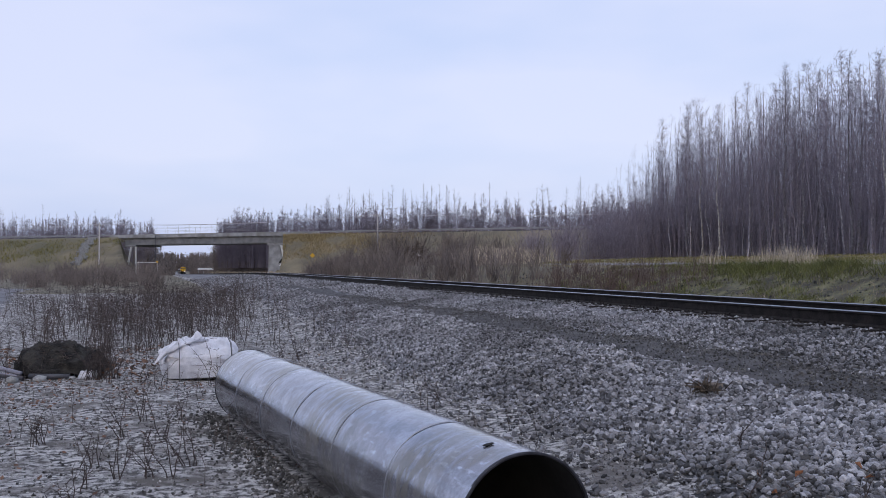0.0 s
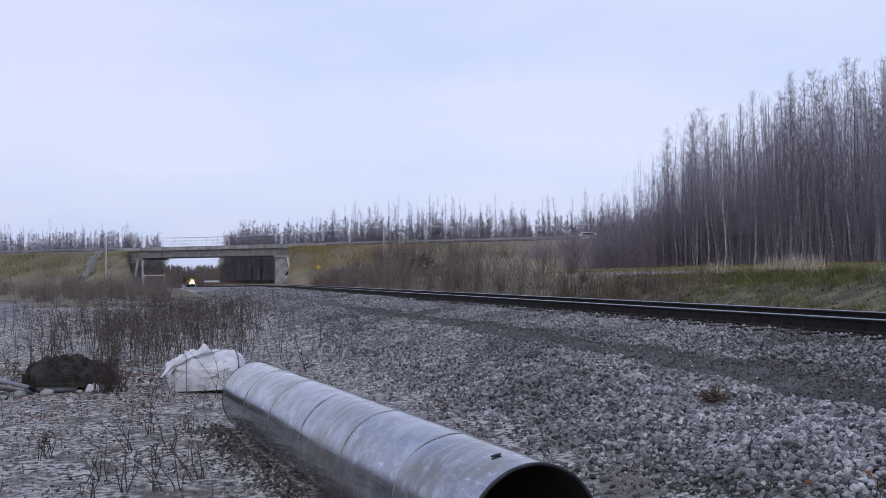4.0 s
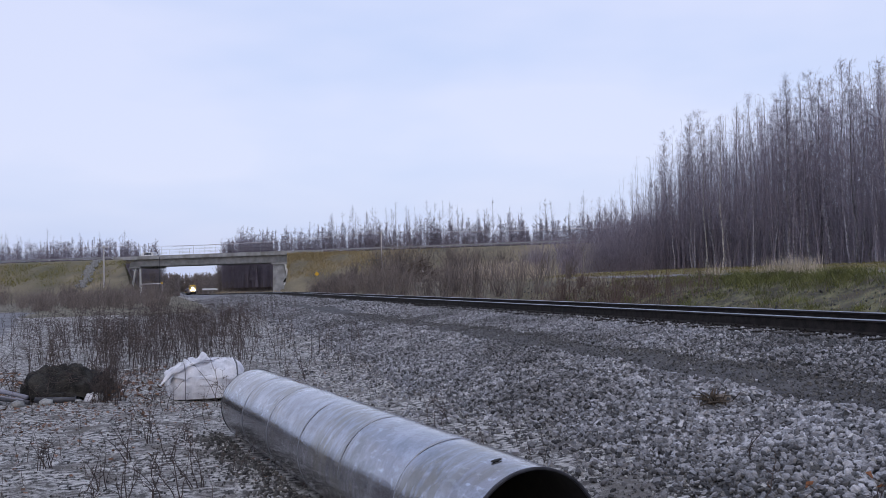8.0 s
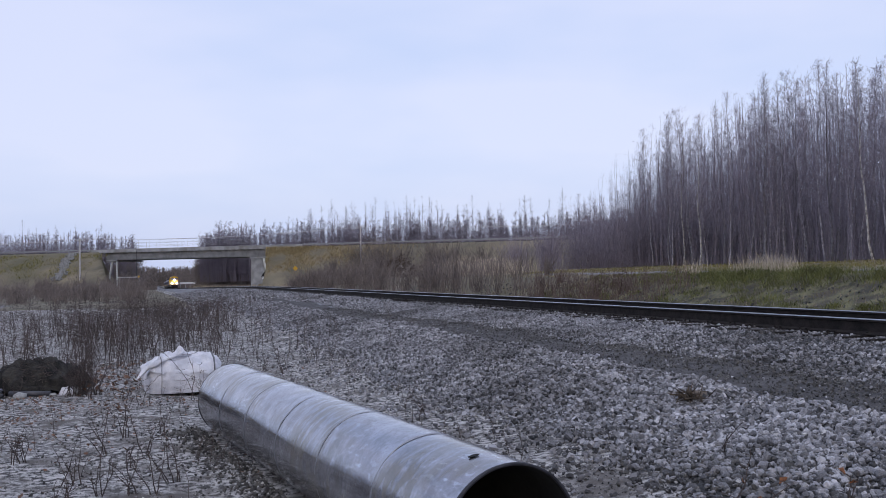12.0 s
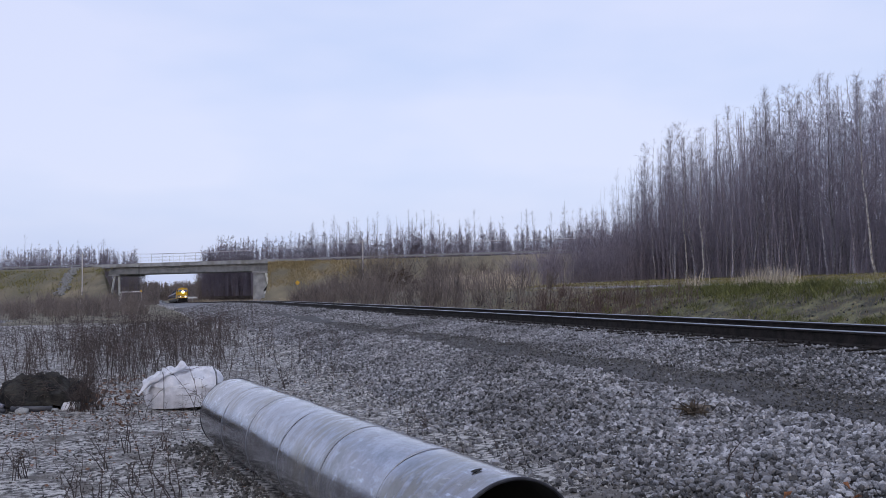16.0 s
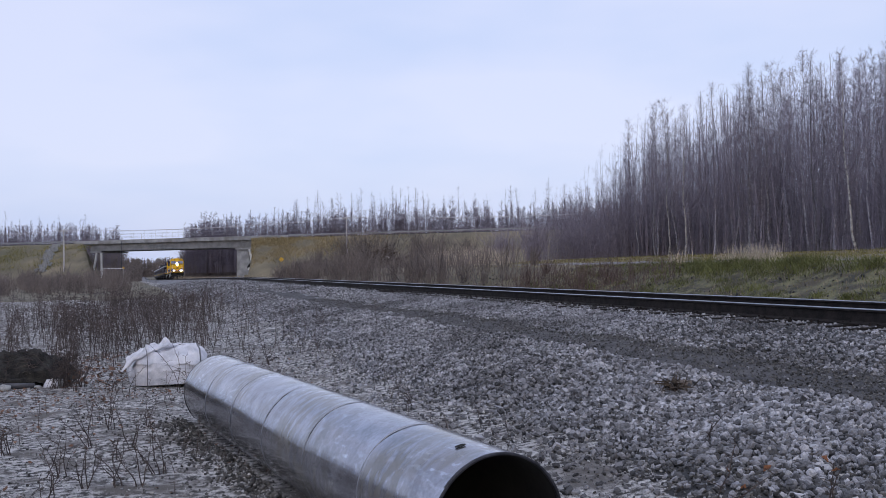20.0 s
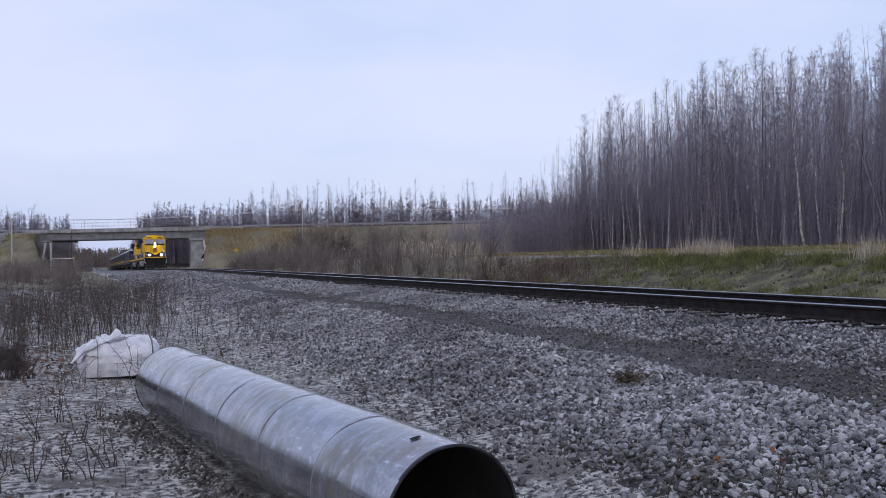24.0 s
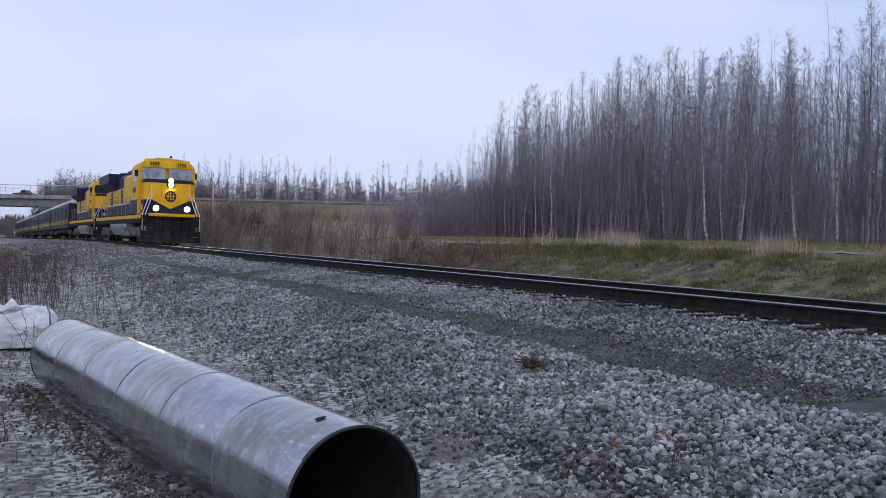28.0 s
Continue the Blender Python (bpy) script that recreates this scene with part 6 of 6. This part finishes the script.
        part("hand_rail", cyl((side * 1.47, 4.9, 2.66), (side * 1.47, L - 1.0, 2.66), 0.014, sides=6), M["galv"], g)
        part("hood_stripe", box(min(side * 0.94, side * 0.948), max(side * 0.94, side * 0.948), 4.6, L - 1.5, 2.40, 2.46), M["white_rail"], g)
    tank = prism([(-1.45, 0.95), (-1.2, 0.42), (1.2, 0.42), (1.45, 0.95), (1.45, 1.18), (-1.45, 1.18)], 8.1, 14.2, "y", bevel=0.05)
    part("fuel_tank", tank, M["tank"], g, "dull silver fuel tank")
    for s in (-1, 1):
        part("air_reservoir", cyl((s * 1.25, 6.9, 1.0), (s * 1.25, 8.0, 1.0), 0.2, sides=14), M["tank"], g)
    bogie(g, 4.3, (-1.85, 0.0, 1.85), 0.53, 1.12)
    bogie(g, L - 4.3, (-1.85, 0.0, 1.85), 0.53, 1.12)
    return g


def build_coach(label, dome=False, baggage=False):
    L = 25.6
    g = thing("passenger_car", label, "rail car")
    h = 4.05
    prof = [(-1.48, 1.05), (1.48, 1.05), (1.52, 1.5), (1.52, 3.25), (1.50, 3.42)]
    roof = [(1.50, 3.42), (1.38, 3.66), (1.05, 3.88), (0.55, h), (-0.55, h), (-1.05, 3.88), (-1.38, 3.66), (-1.50, 3.42)]
    part("body", prism(prof + [(-1.50, 3.42), (-1.52, 3.25), (-1.52, 1.5)], 0.3, L - 0.3), M["coach_blue"], g)
    part("roof", prism(roof, 0.25, L - 0.25), M["roof_silver"], g, "silver rounded roof", True)
    for side in (-1, 1):
        def flank(name, y0, y1, z0, z1, out, material, bev=0.0, lab=""):
            part(name, box(min(side * 1.515, side * out), max(side * 1.515, side * out), y0, y1, z0, z1, bev), material, g, lab)
        flank("stripe", 0.35, L - 0.35, 1.42, 1.85, 1.532, M["coach_stripe"], lab="broad yellow stripe")
        flank("skirt", 0.4, L - 0.4, 1.05, 1.16, 1.53, M["truck"])
        n = 4 if baggage else 11
        for k in range(n):
            y0 = 2.6 + (L - 5.2) * k / n
            if baggage:
                flank("door", y0, y0 + 1.9, 1.25, 3.2, 1.545, M["coach_blue"], 0.01)
                flank("door_window", y0 + 0.6, y0 + 1.3, 2.45, 2.95, 1.55, M["glass"], 0.01)
            else:
                flank("window", y0, y0 + 1.45, 2.2, 3.0, 1.536, M["glass"], 0.01)
        flank("door", 0.9, 1.75, 1.2, 3.2, 1.54, M["coach_blue"], 0.01)
        flank("door", L - 1.75, L - 0.9, 1.2, 3.2, 1.54, M["coach_blue"], 0.01)
    part("diaphragm", box(-0.55, 0.55, 0.0, 0.3, 1.2, 3.5, 0.03), M["black"], g)
    part("diaphragm", box(-0.55, 0.55, L - 0.3, L, 1.2, 3.5, 0.03), M["black"], g)
    part("end_door", box(-0.4, 0.4, -0.01, 0.0, 1.3, 3.2), M["truck"], g)
    if dome:
        part("dome_base", prism([(-1.4, 3.5), (1.4, 3.5), (1.36, 4.15), (-1.36, 4.15)], 7.5, 17.5), M["blue"], g)
        part("dome_glass", prism([(-1.36, 4.15), (1.36, 4.15), (1.15, 4.75), (0.6, 5.0), (-0.6, 5.0), (-1.15, 4.75)], 7.8, 17.2), M["glass"], g, "glazed roof dome")
        for k in range(8):
            y0 = 7.9 + 1.3 * k
            part("dome_rib", prism([(-1.38, 4.15), (1.38, 4.15), (1.17, 4.77), (0.61, 5.02), (-0.61, 5.02), (-1.17, 4.77)], y0, y0 + 0.09), M["roof_silver"], g)
    part("underbody", box(-1.1, 1.1, 5.5, L - 5.5, 0.55, 1.05, 0.05), M["black"], g)
    for k in range(3):
        part("roof_vent", box(-0.3, 0.3, 4.5 + 7.5 * k, 5.3 + 7.5 * k, h - 0.03, h + 0.12, 0.03), M["roof_silver"], g)
    bogie(g, 3.2, (-1.25, 1.25), 0.46, 1.02)
    bogie(g, L - 3.2, (-1.25, 1.25), 0.46, 1.02)
    return g


def at_front(y):
    """A car's pose on the falling line, its front at y."""
    fall = float(drop(y + 18) - drop(y + 4)) / 14
    return pose(TRACK_X, y, RAIL_TOP - float(drop(y)), -math.degrees(math.atan(fall)))


TRAIN = [(build_loco(), 0.0)]
lead = TRAIN[0][0]
second = copy_thing(lead, pose(0, 0, 0))
second["label"] = "second yellow and dark blue diesel locomotive, coupled behind"
dark = M["headoff"] = mat("unlit_headlight_lens", (0.3, 0.3, 0.3), (0.4, 0.4, 0.4), 3, 0.2, 0, 0, 30)
for o in second.children_recursive:
    if o.name.startswith("headlight") and "housing" not in o.name or o.name.startswith("ditch_light") and "housing" not in o.name:
        o.data = o.data.copy()
        o.data.materials.clear()
        o.data.materials.append(dark)
        o["label"] = "unlit lamp"
TRAIN.append((second, 22.9))
baggage = build_coach("dark blue baggage car with a yellow stripe and silver roof", baggage=True)
TRAIN.append((baggage, 45.9))
coach = build_coach("dark blue passenger coach with a yellow stripe and silver roof")
TRAIN.append((coach, 72.0))
domecar = build_coach("dark blue dome car with a glazed roof dome", dome=True)
TRAIN.append((domecar, 98.1))
for k in range(3):
    TRAIN.append((copy_thing(coach, pose(0, 0, 0)), 124.2 + 26.1 * k))


# ---- road vehicles on the bridge ----
def build_car(label, paint, pickup=False, van=False):
    g = thing("road_vehicle", label, "car")
    L, W = (5.6, 1.95) if pickup else (5.0, 1.9)
    if pickup:
        body = [(0, 0.45), (L, 0.45), (L, 1.1), (3.45, 1.12), (3.25, 1.85), (1.95, 1.88), (1.35, 1.15), (0.1, 1.05)]
    elif van:
        body = [(0, 0.45), (L, 0.45), (L, 1.75), (L - 0.15, 1.9), (1.5, 1.9), (0.85, 1.2), (0.05, 0.95)]
    else:
        body = [(0, 0.45), (L, 0.45), (L, 1.0), (4.2, 1.05), (3.5, 1.45), (1.9, 1.45), (1.2, 1.0), (0.05, 0.85)]
    part("body", prism([(u, z) for u, z in body], -W / 2, W / 2, "y", bevel=0.06), paint, g)
    hi = 1.8 if (pickup or van) else 1.38
    x1 = 3.2 if pickup else (L - 0.5 if van else 3.4)
    for s in (-1, 1):
        part("window", prism([(1.75, 1.22), (x1, 1.22), (x1 - 0.15, hi - 0.06), (2.1, hi - 0.06)], min(s * W / 2, s * (W / 2 + 0.012)), max(s * W / 2, s * (W / 2 + 0.012))), M["glass"], g)
        for x in (0.95, L - 1.05):
            w = part("wheel", cyl((x, s * (W / 2 - 0.2), 0.36), (x, s * (W / 2 + 0.02), 0.36), 0.36, sides=20), M["rubber"], g)
            part("rim", cyl((x, s * (W / 2 + 0.02), 0.36), (x, s * (W / 2 + 0.035), 0.36), 0.2, sides=14), M["galv"], w)
        part("lamp", box(-0.02, 0.05, s * 0.7 - 0.15, s * 0.7 + 0.15, 0.72, 0.86, 0.01), M["white_rail"], g)
        part("tail_lamp", box(L - 0.05, L + 0.02, s * 0.75 - 0.1, s * 0.75 + 0.1, 0.8, 1.0, 0.01), M["red"], g)
    return g


van = build_car("white van driving over the bridge", M["car_white"], van=True)
pickup = build_car("dark pickup truck driving over the bridge", M["car_dark"], pickup=True)


def road_pose(s, o, turn):
    p = on_road(s, o)
    return pose(p.x, p.y, DECK + 0.06, 0, 0, math.degrees(math.atan2(ROAD.y, ROAD.x)) + turn)


def train_y(t):
    """Where the front of the train stands along the track."""
    return 49.7 + 21.0 * (28.0 - t)


def roll_wheels(vehicle):
    """Turns every wheelset of a vehicle as it rolls."""
    for ob in vehicle.children_recursive:
        if ob.name.startswith("wheelset"):
            x, y, r = ob.matrix_basis.translation
            step = math.degrees(21.0 / FPS / r)
            walk(ob, [(k / FPS, pose(x, y, r, step * k)) for k in range(28 * FPS + 1)])


def motions():
    times = [0, 4, 8, 12, 16, 20, 21, 22, 23, 24, 24.5, 25, 25.5, 26, 26.5, 27, 27.5, 28]
    for ob, back in TRAIN:
        walk(ob, [(t, at_front(train_y(t) + back)) for t in times])
        if back < 40:
            roll_wheels(ob)
    # the van comes in from the right, the pickup too
    walk(van, [(t, road_pose(61 - 32.0 * (t - 6.0), -2.4, 0)) for t in (0, 2, 4, 6, 8, 10, 12, 16, 20, 24, 28)])
    walk(pickup, [(t, road_pose(27 - 22.0 * (28.0 - t), 2.4, 180)) for t in (0, 6, 12, 18, 22, 24, 26, 27, 28)])


motions()
